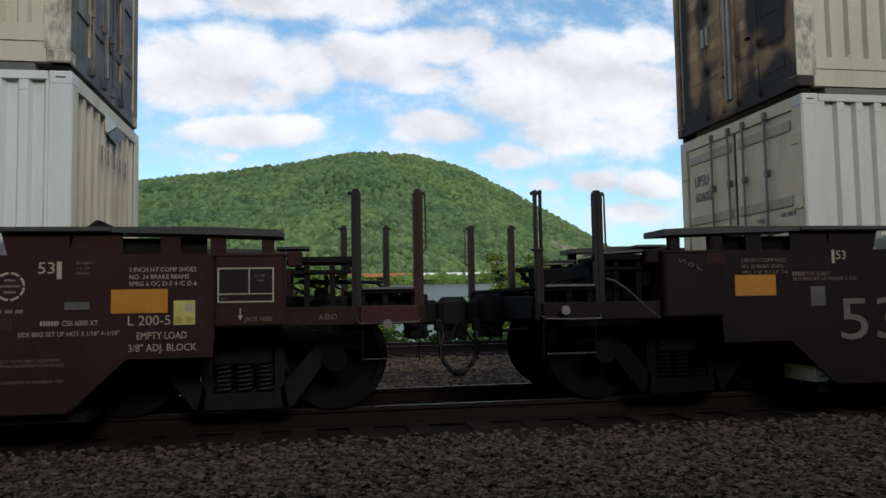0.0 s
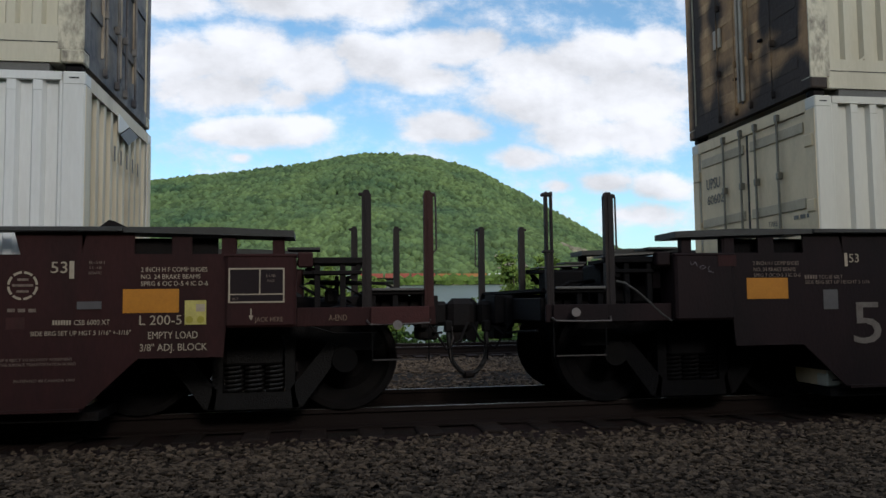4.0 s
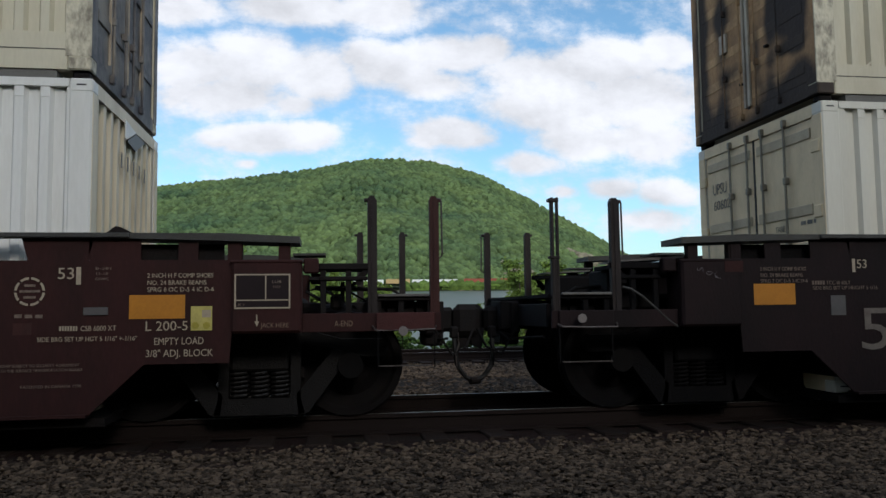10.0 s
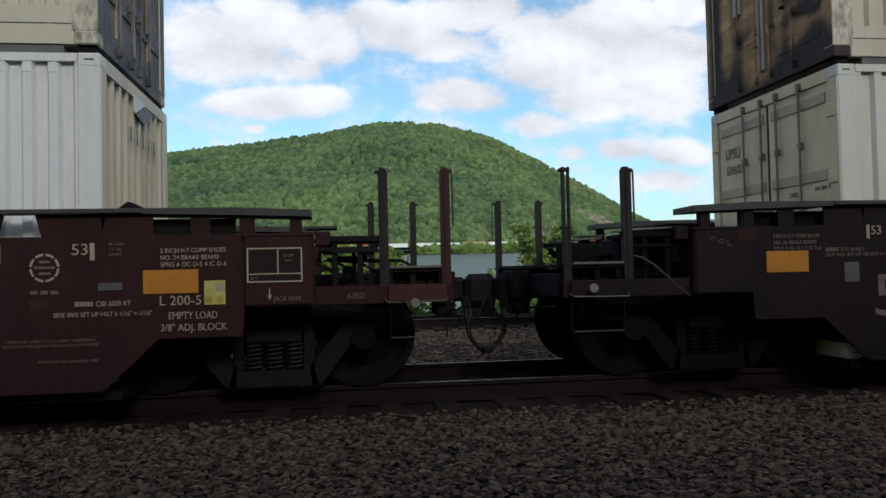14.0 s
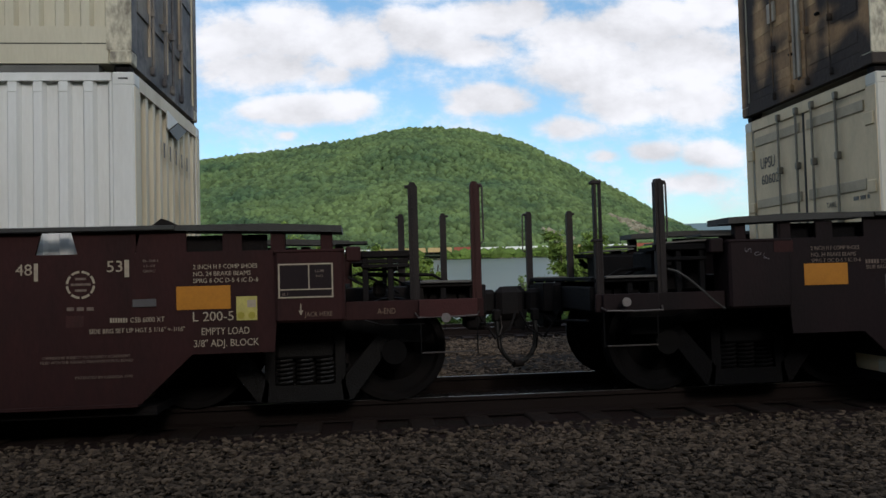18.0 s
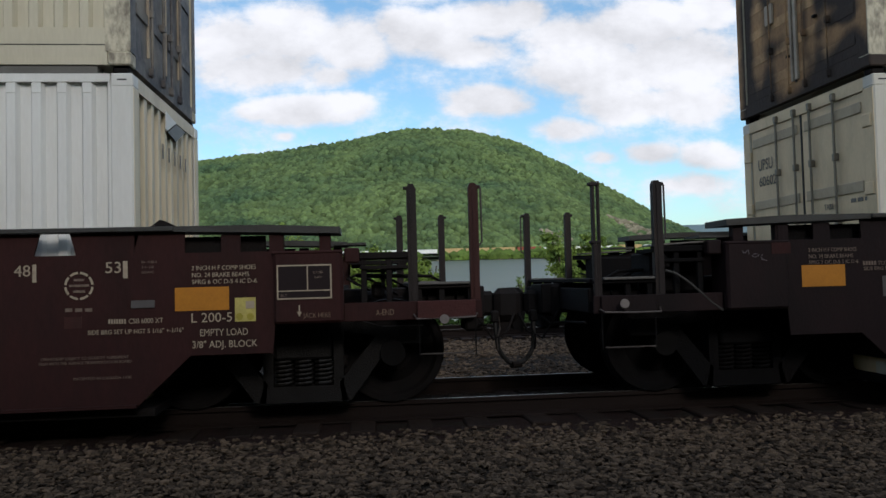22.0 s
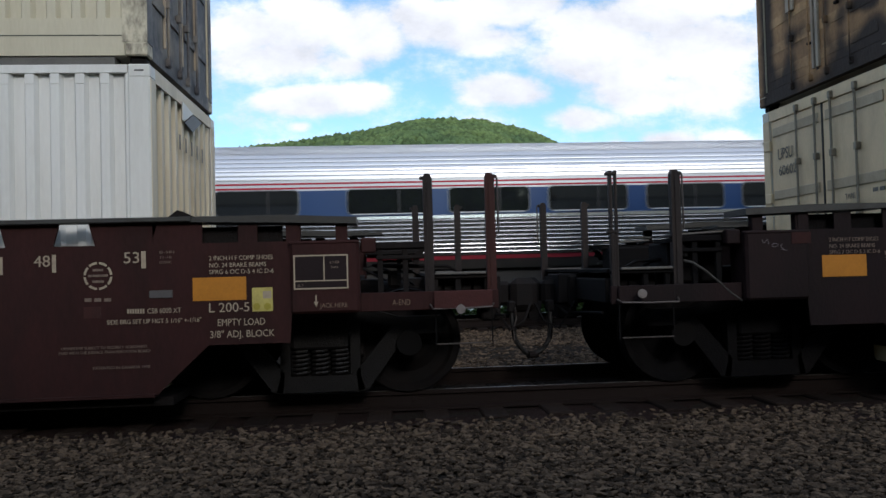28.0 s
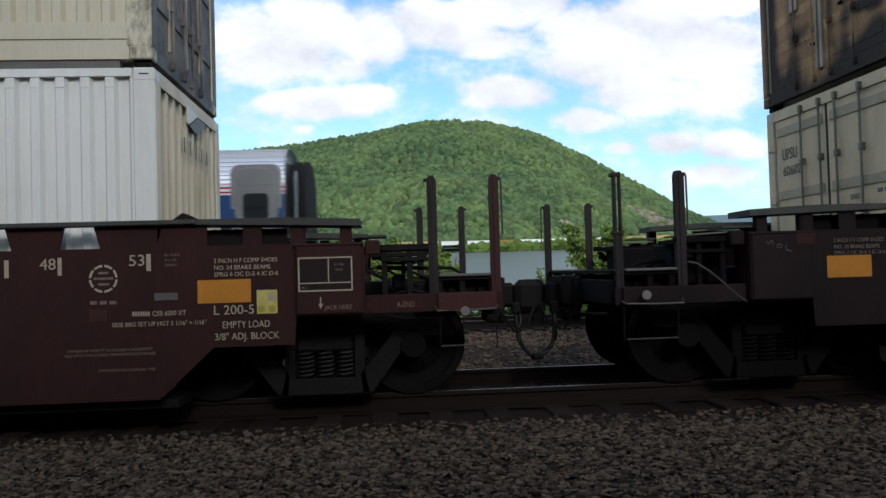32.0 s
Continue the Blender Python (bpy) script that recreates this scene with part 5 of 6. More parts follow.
def locomotive():
    t = thing("locomotive", "silver diesel locomotive with red, white and blue stripes", "locomotive")
    end = 20.72
    part("lower_skin", skin(0, end, 0, 1), M["silver"], t)
    part("blue_stripe", skin(0, end, 1, 2, 0.004), M["tblue"], t, "blue painted stripe")
    part("white_stripe", skin(0, end, 2, 3, 0.004), M["twhite"], t, "white painted stripe")
    part("red_stripe", skin(0, end, 3, 4, 0.004), M["tred"], t, "red painted stripe")
    part("upper_skin", skin(0, end, 4, 5), M["silver"], t)
    part("cab_skin", skin(0, 4.0, 5, 6), M["tnavy"], t, "dark navy cab and windscreen surround")
    wm = bmesh.new()
    drops = ((0.35, 0.04), (0.7, 0.12), (1.1, 0.20), (1.48, 0.26), (1.8, 0.13), (2.2, 0.03), (2.6, 0.002))
    for sy in (-1, 1):
        pair = None
        for a, drop in drops:
            f = min(a / 1.48, 1.0)
            w, z = 0.95 + 0.625 * f ** 0.8 + 0.006, NOSE[5] + (LEVELS[5] - NOSE[5]) * f
            cur = [wm.verts.new((a, sy * w, z - drop)), wm.verts.new((a, sy * w, z))]
            if pair:
                face = (pair[0], cur[0], cur[1], pair[1])
                wm.faces.new(face if sy < 0 else face[::-1])
            pair = cur
    part("cab_sweep", wm, M["tnavy"], t, "dark navy curved sweep under the cab window")
    part("hood_skin", skin(4.0, end, 5, 6), M["brightsilver"], t, "pale silver hood side")
    part("roof_edge", skin(0, end, 6, 7), M["tnavy"], t)
    bm = bmesh.new()
    for a0, a1 in ((1.48, end),):
        prism([(-1.04, 4.215), (1.04, 4.215), (0.55, 4.29), (-0.55, 4.29)], "x", a0, a1, bm)
    part("roof", bm, M["tnavy"], t)
    part("windscreen_slope", prism([(0.0, 2.40), (0.12, 2.50), (1.48, 4.22), (1.7, 4.22), (1.6, 2.4)], "y", -0.62, 0.62), M["tnavy"], t)
    for sy in (-1, 1):
        w = part("windscreen", prism([(0.62, 3.17), (0.66, 3.17), (1.30, 3.98), (1.26, 3.98)], "y", sy * 0.08, sy * 0.86), M["glass"], t)
        w.matrix_basis = Matrix.Translation((-0.05, 0, 0.04))
    part("rear_wall", prism([(-1.57, 1.5), (1.57, 1.5), (1.57, 3.4), (1.41, 4.02), (1.03, 4.22), (-1.03, 4.22), (-1.41, 4.02), (-1.57, 3.4)], "x", end - 0.02, end - 0.001), M["silver"], t)
    for sy in (-1, 1):
        part("end_corner", prism([(end - 0.30, 1.52), (end - 0.004, 1.52), (end - 0.004, 2.10), (end - 0.30, 2.10)], "y", sy * 1.570, sy * 1.579), M["brightsilver"], t)
        part("end_corner", prism([(end - 0.30, 2.74), (end - 0.004, 2.74), (end - 0.004, 3.40), (end - 0.30, 3.40)], "y", sy * 1.570, sy * 1.579), M["brightsilver"], t, "pale rear corner")
    part("floor", box(0.2, end, -1.5, 1.5, 1.35, 1.5), M["under"], t)
    part("pilot", prism([(0.05, 0.25), (0.45, 0.25), (0.6, 1.45), (0.0, 1.45)], "y", -1.2, 1.2), M["tnavy"], t)
    part("fuel_tank", box(7.6, 13.2, -1.35, 1.35, 0.35, 1.35, 0.12), M["under"], t)
    part("underframe", box(0.9, end - 0.3, -1.1, 1.1, 0.95, 1.4), M["under"], t)
    for a in (4.0, 16.8):
        part("truck_frame", box(a - 1.9, a + 1.9, -1.22, -1.05, 0.4, 0.95, 0.08), M["under"], t)
    rail_wheels(t, (2.65, 5.35, 15.45, 18.15), 0.51)
    for sy in (-1, 1):
        y = sy * 1.54
        def yy(o):
            return y + sy * o
        w = part("cab_window", prism([(1.62, 3.50), (2.12, 3.50), (2.12, 3.92), (1.70, 3.92)], "y", yy(-0.02), yy(0.02)), M["cabglass"], t, "pale cab side window with the sky painted into its glass")
        part("cab_window", box(2.16, 2.74, yy(-0.02), yy(0.018), 3.50, 3.90, 0), M["glass"], t)
        part("mirror", box(1.46, 1.50, yy(0.0), yy(0.12), 3.48, 3.95, 0.01), M["chrome"], t)
        for a in (2.86, 3.68):
            part("grab_rail", rod((a + 0.16, sy * 1.64, 1.75), (a, sy * 1.63, 3.54), 0.026, 8), M["brightsilver"], t, "pale slanted grab rail")
            part("rail_shadow_strip", box(a + 0.14, a + 0.19, sy * 1.576, sy * 1.5815, 2.40, 3.38, 0), M["silver"], t)
        part("door_gasket", box(19.485, 20.115, sy * 1.57, sy * 1.581, 1.55, 3.30, 0), M["slat"], t)
        rd = part("rear_door", box(19.52, 20.08, sy * 1.57, sy * 1.588, 1.55, 3.26, 0), M["silver"], t)
        part("window_gasket", prism(rounded(19.58, 20.02, 2.73, 3.22, 0.08), "y", sy * 1.588, sy * 1.592), M["under"], rd)
        part("door_window", prism(rounded(19.605, 19.995, 2.755, 3.195, 0.07), "y", sy * 1.592, sy * 1.596), M["palepane"], rd, "grey-blue pane")
        part("door_pull", box(19.55, 19.60, sy * 1.588, sy * 1.60, 2.30, 2.55, 0), M["yellow"], rd, "yellow pull strip")
        part("latch", box(19.55, 19.66, sy * 1.588, sy * 1.60, 2.60, 2.68, 0), M["tred"], rd)
        for a in (19.36, 20.30):
            part("grab_rail", rod((a, sy * 1.64, 1.58), (a, sy * 1.64, 2.94), 0.021, 8), M["brightsilver"], t)
            rr = part("rail_recess", box(a - 0.055, a + 0.075, sy * 1.572, sy * 1.580, 1.56, 3.02, 0), M["brightsilver"], t)
            for o in (-0.055, 0.063):
                part("recess_edge", box(a + o, a + o + 0.013, sy * 1.578, sy * 1.590, 1.56, 3.02, 0), M["slat"], rr)
            part("recess_top", box(a - 0.055, a + 0.076, sy * 1.578, sy * 1.590, 2.99, 3.02, 0), M["slat"], rr)
        part("yellow_strip", box(3.50, 3.56, sy * 1.576, sy * 1.590, 2.74, 3.06, 0), M["yellow"], t, "yellow strip beside the cab door")
        part("door_latch", box(3.40, 3.58, sy * 1.582, sy * 1.594, 2.49, 2.665, 0), M["carred"], t)
        part("step_mark", box(3.36, 3.52, sy * 1.575, sy * 1.584, 3.20, 3.33, 0), M["under"], t)
    for a0, a1 in ((4.43, 5.15), (5.41, 6.11)):
        louvre(a0, a1, 3.435, 3.965, t, 0.10, True)
    for a0, a1 in ((6.40, 7.08), (7.14, 7.87), (7.99, 8.97), (14.47, 15.43)):
        louvre(a0, a1, 3.43, 3.985, t, 0.042, True)
    for a0, a1 in ((15.83, 17.50), (17.64, 19.28)):
        louvre(a0, a1, 1.56, 2.36, t)
    louvre(2.16, 2.80, 1.66, 2.08, t)
    for a0, a1 in ((4.20, 4.41), (5.17, 5.39), (6.13, 6.34)):
        hood_lean(part("bolted_strip", box(a0, a1, -1.586, -1.57, 3.42, 3.99, 0.004), M["cladding"], t, "pale bolted strip"))
        for a in ((a0 + 0.05, a1 - 0.05) if a0 > 5 and a0 < 6 else ((a0 + a1) / 2,)):
            for z in (3.47, 3.62, 3.78, 3.94):
                hood_lean(part("bolt", disc(a, -1.588, z, 0.018, 0.012, 6), M["under"], t))
    hood_lean(part("grille_sill", box(4.2, 6.34, -1.592, -1.57, 3.405, 3.418), M["under"], t))
    part("roof_hatch", box(13.0, 14.0, -0.9, 0.9, 4.20, 4.37, 0.03), M["tnavy"], t)
    part("fan_cowl", prism([(16.5, 4.26), (16.9, 4.32), (17.3, 4.36), (17.9, 4.375), (18.4, 4.36), (18.8, 4.32), (19.15, 4.26)], "y", -0.95, 0.95), M["tnavy"], t)
    for a in (1.75, 3.25):
        part("horn", box(a - 0.35, a + 0.02, -0.95, -0.55, 4.20, 4.37, 0.03), M["tnavy"], t)
        part("horn_bell", rod((a - 0.42, -0.8, 4.40), (a + 0.06, -0.8, 4.40), 0.025, 8), M["chrome"], t)
    part("antenna_dome", box(2.45, 2.85, -0.95, -0.5, 4.20, 4.33, 0.02), M["black"], t)
    # flag panel
    y = -1.581
    fl = part("flag", box(2.08, 2.40, y, y + 0.004, 2.985, 3.19), M["twhite"], t, "small striped flag decal")
    for i in range(4):
        part("stripe", box(2.08, 2.40, y - 0.002, y - 0.0005, 2.985 + i * 0.052, 3.009 + i * 0.052), M["tred"], fl)
    part("canton", box(2.08, 2.21, y - 0.004, y - 0.0025, 3.08, 3.19), M["carblue"], fl)
    text("1971", 7.93, y, 2.82, 0.335, M["decal"], t, 0.77)
    text("2011", 12.0, y, 2.80, 0.335, M["decal"], t, 0.78)
    text("145", 9.83, y - 0.007, 2.23, 0.375, M["cladding"], t, 1.06, label="pale edge of the road number", grow=0.03)
    text("145", 9.85, y - 0.012, 2.23, 0.375, M["decal"], t, 1.0, label="dark road number")
    # the maker's word as plain dark shapes
    part("word_shape", prism([(9.10, 2.80), (9.31, 3.34), (9.43, 3.34), (9.64, 2.80), (9.52, 2.80), (9.37, 3.20), (9.22, 2.80)], "y", y, y + 0.004), M["decal"], t)
    for a, w, z1 in ((9.72, 0.09, 3.18), (9.90, 0.09, 3.18), (10.08, 0.09, 3.16), (10.30, 0.10, 3.30), (10.48, 0.10, 3.18), (10.68, 0.12, 3.12), (10.85, 0.10, 3.18), (11.03, 0.10, 3.34)):
        part("word_shape", prism(rounded(a, a + w, 2.80, z1, 0.03, 3), "y", y, y + 0.004), M["decal"], t)
    part("word_shape", prism([(11.14, 3.00), (11.30, 3.18), (11.40, 3.18), (11.26, 3.02), (11.42, 2.80), (11.31, 2.80), (11.14, 2.97)], "y", y, y + 0.004), M["decal"], t)
    return t


SIDE = [(1.20, 1.50), (1.60, 1.57), (2.10, 1.60), (2.72, 1.58), (2.95, 1.545), (3.15, 1.48), (3.35, 1.36), (3.52, 1.19), (3.66, 0.97), (3.76, 0.70), (3.80, 0.40), (3.81, 0.0)]


def half(z):
    return float(np.interp(z, [p[0] for p in SIDE], [p[1] for p in SIDE]))


ROUND = ((0.0, 0.36), (0.45, 0.68), (0.89, 1.0), (0.98, 0.72))
RIB = ((0.0, 0.0), (0.42, 0.05), (0.52, 0.75), (0.68, 1.0), (0.84, 0.85), (0.95, 0.10))
SLAT = ((0.0, 0.35), (0.10, 0.35), (0.16, 0.80), (0.40, 1.0), (0.80, 1.0), (0.98, 0.80))


def fluted(zs0, zs1, pitch, depth, shape=ROUND):
    """Outline of one side between two heights with rounded flutes."""
    out, z = [], zs0
    while z < zs1 - 0.01:
        for f, d in shape:
            zz = z + f * pitch
            out.append((half(zz) + d * depth - depth, zz))
        z += pitch
    out.append((half(zs1) - depth, zs1))
    return out


def strip(outline, a0, a1, sides=(-1, 1)):
    bm = bmesh.new()
    for sy in sides:
        rows = [[bm.verts.new((a, sy * w, z)) for w, z in outline] for a in (a0, a1)]
        for i in range(len(outline) - 1):
            f = (rows[0][i], rows[1][i], rows[1][i + 1], rows[0][i + 1])
            bm.faces.new(f if sy < 0 else f[::-1])
    return bm


def rounded(a0, a1, z0, z1, r, n=5):
    pts = []
    for cx, cz, q in ((a1 - r, z1 - r, 0), (a0 + r, z1 - r, 1), (a0 + r, z0 + r, 2), (a1 - r, z0 + r, 3)):
        pts += [(cx + r * math.cos((q + i / n) * math.pi / 2), cz + r * math.sin((q + i / n) * math.pi / 2)) for i in range(n + 1)]
    return pts


def passenger_car(tall_door, both_ends=False):
    t = thing("passenger_car", "fluted stainless steel passenger car with blue window band", "passenger car", group="passenger cars")
    b0, b1 = 0.35, 25.55
    part("fluted_panel", strip(fluted(1.36, 2.10, 0.082, 0.040, RIB), b0, b1), M["dullsteel"], t, "horizontal stainless flutes")
    part("roof_panel", strip(fluted(2.93, 3.50, 0.095, 0.024, SLAT), b0, b1), M["stainless"], t)
    # shade between the roof flutes is put in as thin grey strips
    for k in range(6):
        z = 2.932 + 0.095 * k
        part("flute_groove", strip([(half(z) - 0.013, z), (half(z + 0.011) - 0.013, z + 0.011)], b0, b1), M["groove"], t, "grey strip put in for the shade between flutes")
    bm = bmesh.new()
    top = [(half(z), z) for z in np.linspace(3.50, 3.81, 8)]
    prism([(-w, z) for w, z in top] + [(w, z) for w, z in top[::-1]], "x", b0, b1, bm)
    part("roof", bm, M["stainless"], t)
    for k in range(7):
        z = 3.53 + k * 0.035
        part("roof_rib", strip([(half(z) - 0.004, z), (half(z) + 0.012, z + 0.006), (half(z + 0.016), z + 0.016)], b0, b1), M["stainless"], t)
    part("bright_rail", strip([(half(2.09) - 0.01, 2.09), (half(2.10) + 0.02, 2.11), (half(2.2) + 0.02, 2.17), (half(2.2) - 0.005, 2.19)], b0, b1), M["chrome"], t, "bright polished belt rail")
    part("blue_band", strip([(half(z), z) for z in (2.185, 2.45, 2.72)], b0, b1), M["carblue"], t, "deep blue window band")
    part("white_band", strip([(half(z), z) for z in (2.72, 2.83, 2.935)], b0, b1), M["brightsilver"], t)
    for z in (2.755, 2.845):
        part("red_stripe", strip([(half(z) + 0.004, z), (half(z + 0.036) + 0.004, z + 0.036)], b0, b1), M["carred"], t, "thin red stripe")
    part("red_sill", strip([(half(1.27) + 0.002, 1.27), (half(1.34) + 0.004, 1.345)], b0, b1), M["sillstripe"], t, "dull red sill stripe")
    part("skirt", strip([(1.42, 1.08), (half(1.27), 1.275)], b0, b1), M["under"], t)
    shell = [(-w, z) for z, w in SIDE[:-1]] + [(w, z) for z, w in SIDE[:-1][::-1]]
    inner = [(y * 0.93, z * 0.985) for y, z in shell]
    for a0, a1 in ((b0, b0 + 0.03), (b1 - 0.03, b1)):
        part("end_wall", prism(shell, "x", a0, a1), M["satin"], t)
    part("core", prism(inner, "x", b0 + 0.05, b1 - 0.05), M["under"], t)
    for a0, a1 in ((-0.02, b0 - 0.002), (b1 + 0.002, 25.93)):
        dm = bmesh.new()
        for k in range(4):
            x0 = a0 + (a1 - a0) * k / 4
            q = 0.80 if k % 2 else 0.74
            prism([(y * q, max(z, 1.3) * (0.93 if k % 2 else 0.915)) for y, z in shell], "x", x0, x0 + (a1 - a0) / 4, dm)
        part("bellows", dm, M["bellows"], t, "black rubber gangway bellows")
        for sy in (-1, 1):
            part("end_post", rod(((a0 + a1) / 2, sy * 1.40, 1.0), ((a0 + a1) / 2, sy * 1.32, 3.2), 0.03, 6), M["chrome"], t)
    part("underframe", box(b0, b1, -1.15, 1.15, 0.55, 1.22), M["under"], t)
    for a0, a1, z0 in ((6.2, 8.4, 0.45), (9.2, 11.0, 0.55), (12.0, 15.2, 0.40), (16.2, 18.6, 0.5)):
        part("equipment_case", box(a0, a1, -1.3, 1.3, z0, 1.05, 0.05), M["under"], t)
    for a in (3.7, 22.2):
        tr = part("truck_frame", box(a - 1.7, a + 1.7, -1.15, -1.0, 0.4, 0.72, 0.06), M["under"], t)
        part("steps_box", box(a - 0.3, a + 0.3, -1.22, -0.9, 0.5, 0.95, 0.04), M["grey"], tr)
    rail_wheels(t, (2.4, 5.0, 20.9, 23.5))
    wins = [3.16 + 2.05 * k for k in range(5)] + [20.95 - 2.05 * k for k in range(4)]
    if tall_door:
        wins = [4.60 + 2.03 * k for k in range(4)] + [13.30 + 2.05 * k for k in range(5)]
    for sy in (-1, 1):
        lean = math.degrees(math.atan2(1.60 - 1.58, 0.62))
        for a in wins:
            y = sy * 1.592
            w = part("window", prism(rounded(a, a + 1.64, 2.235, 2.725, 0.09), "y", y, y + sy * 0.012), M["glass"], t, "dark tinted window")
            fm = bmesh.new()
            o, i = rounded(a - 0.02, a + 1.66, 2.215, 2.745, 0.10), rounded(a, a + 1.64, 2.235, 2.725, 0.09)
            vo = [[fm.verts.new((p, y + sy * d, z)) for p, z in ring] for ring, d in ((o, 0.014), (i, 0.016))]
            for k in range(len(o)):
                fm.faces.new((vo[0][k], vo[0][(k + 1) % len(o)], vo[1][(k + 1) % len(o)], vo[1][k]))
            part("window_frame", fm, M["framedark"], w)
            part("mullion", box(a + 1.02, a + 1.05, y + sy * 0.012, y + sy * 0.02, 2.25, 2.71), M["black"], w)
            # glint along the window's lower edge, painted as a pale strip
            part("lower_glint", box(a + 0.1, a + 1.54, y + sy * 0.014, y + sy * 0.030, 2.212, 2.234), M["brightsilver"], w)
        y = sy * 1.585
        d = part("door", prism(rounded(0.72, 1.52, 1.33, 3.24, 0.14), "y", y - sy * 0.03, y + sy * 0.012), M["satin"], t, "plain steel vestibule door")
        part("door_frame", prism(rounded(0.62, 1.62, 1.30, 3.32, 0.18), "y", y - sy * 0.04, y + sy * 0.004), M["satin"], t)
        part("door_gasket", prism(rounded(0.69, 1.55, 1.315, 3.27, 0.16), "y", y - sy * 0.035, y + sy * 0.008), M["groove"], t)
        z0 = 2.36 if tall_door else 2.22
        z1 = 3.20 if tall_door else 2.74
        part("door_window", prism(rounded(0.86, 1.40, z0, z1, 0.09), "y", y + sy * 0.013, y + sy * 0.02), M["glass"], d)
        part("vestibule_side", box(1.64, 1.70, y - sy * 0.02, y + sy * 0.02, 1.33, 2.95), M["satin"], t)
        if not tall_door:
            part("small_window", prism(rounded(1.82, 2.28, 3.02, 3.16, 0.06), "y", sy * 1.44, sy * 1.53), M["satin"], t)
        if not tall_door:
            part("small_pane", prism(rounded(1.88, 2.22, 3.04, 3.14, 0.045), "y", sy * 1.50, sy * 1.535), M["carblue"], t)
        for a in (1.85, 2.85, 22.25, 23.4):
            part("roof_vent", box(a, a + 0.46, sy * 0.98, sy * 1.24, 3.47, 3.66, 0.03), M["satin"], t, "boxed roof vent")
            part("vent_slot", box(a + 0.08, a + 0.38, sy * 1.235, sy * 1.246, 3.52, 3.63), M["under"], t)
        part("drip_rail", box(0.4, 2.6, sy * 1.36, sy * 1.40, 3.36, 3.385), M["satin"], t)
        # small plain marks and the swoosh-like crest
        for k in range(5):
            part("mark", box(1.95 + k * 0.11, 2.03 + k * 0.11, sy * 1.594, sy * 1.598, 2.50, 2.535), M["grey"], t)
        front = 4.16 if tall_door else 2.72
        for k in range(4):
            part("number_bar", box(front + k * 0.085, front + 0.06 + k * 0.085, sy * 1.598, sy * 1.603, 2.20, 2.27), M["brightsilver"], t)
        if both_ends:
            d = part("door", prism(rounded(24.58, 25.38, 1.33, 3.24, 0.14), "y", y - sy * 0.03, y + sy * 0.012), M["satin"], t, "plain steel vestibule door")
            part("door_frame", prism(rounded(24.48, 25.48, 1.30, 3.32, 0.18), "y", y - sy * 0.04, y + sy * 0.004), M["satin"], t)
            part("door_gasket", prism(rounded(24.55, 25.41, 1.315, 3.27, 0.16), "y", y - sy * 0.035, y + sy * 0.008), M["groove"], t)
            part("door_seam", box(24.62, 25.34, y + sy * 0.012, y + sy * 0.016, 2.90, 2.915), M["groove"], d)
            part("door_window", prism(rounded(24.72, 25.22, z0, z1, 0.09), "y", y + sy * 0.013, y + sy * 0.02), M["glass"], d)
        back = -1.65 if both_ends else 0.0
        for k, (p, q, r2, w2) in enumerate(((23.80, 24.60, 2.42, 2.30), (23.92, 24.50, 2.345, 2.22), (24.06, 24.34, 2.27, 2.16))):
            p, q = p + back, q + back
            part("crest_bar", prism([(p, r2 + 0.06), (p + 0.2, r2 + 0.075), (q, r2 + 0.03), (q - 0.15, r2 - 0.005), (p + 0.25, r2 + 0.02)], "y", sy * 1.594, sy * 1.600), M["twhite"], t, "plain white curved mark")
        part("word_bar", box(24.0 + back, 24.55 + back, sy * 1.592, sy * 1.596, 2.54, 2.58), M["brightsilver"], t)
        part("roundel", disc(2.0, sy * 1.600, 2.32, 0.045, 0.012, 12), M["brightsilver"], t)
    return t


M["framedark"] = mat("satin_window_gasket", (0.24, 0.25, 0.27), 0.35, metal=0.6, size=6)
NOSE_AT_24, GAP = 2.46, 21.30
loco = locomotive()
TRAIN = [(loco, 0.0, 0)]
coach = passenger_car(True)
first = passenger_car(False)
first["label"] = "fluted stainless steel passenger car with small door windows"
TRAIN.append((first, GAP, 0))
for i in range(1, 5):
    TRAIN.append((coach if i == 1 else copy_thing(coach, pose(0, 0, 0)), GAP + 26.0 * i, 0))
last_car = passenger_car(False, True)
last_car["label"] = "last fluted stainless passenger car with doors at both ends"
TRAIN.append((last_car, GAP + 130.0, 0))


# ---- far freight train on the other bank ----
FREIGHT = []
M["far_orange"] = mat("orange_container", (0.42, 0.17, 0.05), 0.7, size=0.5)
M["far_red"] = mat("red_container", (0.34, 0.075, 0.045), 0.7, size=0.5)
M["far_white"] = mat("white_container", (0.82, 0.82, 0.80), 0.6, size=0.5, amount=0.2)
M["far_tan"] = mat("tan_container", (0.52, 0.36, 0.16), 0.7, size=0.5)
BANK = WATER + 4.2
order = "oootottowwowttrrwwwwoorrrwwtwwwrtttwwwwowwtt"
for i, k in enumerate(order):
    c = thing("freight_car", "distant flat freight car carrying a long container", "freight car", group="cars of the far freight train")
    part("deck", box(-9.2, 9.2, -1.4, 1.4, 0.8, 1.25), M["grime"], c)
    part("container", box(-8.6, 8.6, -1.3, 1.3, 1.26, 4.1 if k in "ow" else 4.5), M[{"o": "far_orange", "r": "far_red", "w": "far_white", "t": "far_tan"}[k]], c)
    for a in (-6.5, 6.5):
        part("truck", box(a - 1.3, a + 1.3, -1.2, 1.2, 0.0, 0.9), M["grime"], c)
    FREIGHT.append((c, -(i - 24) * 19.0))


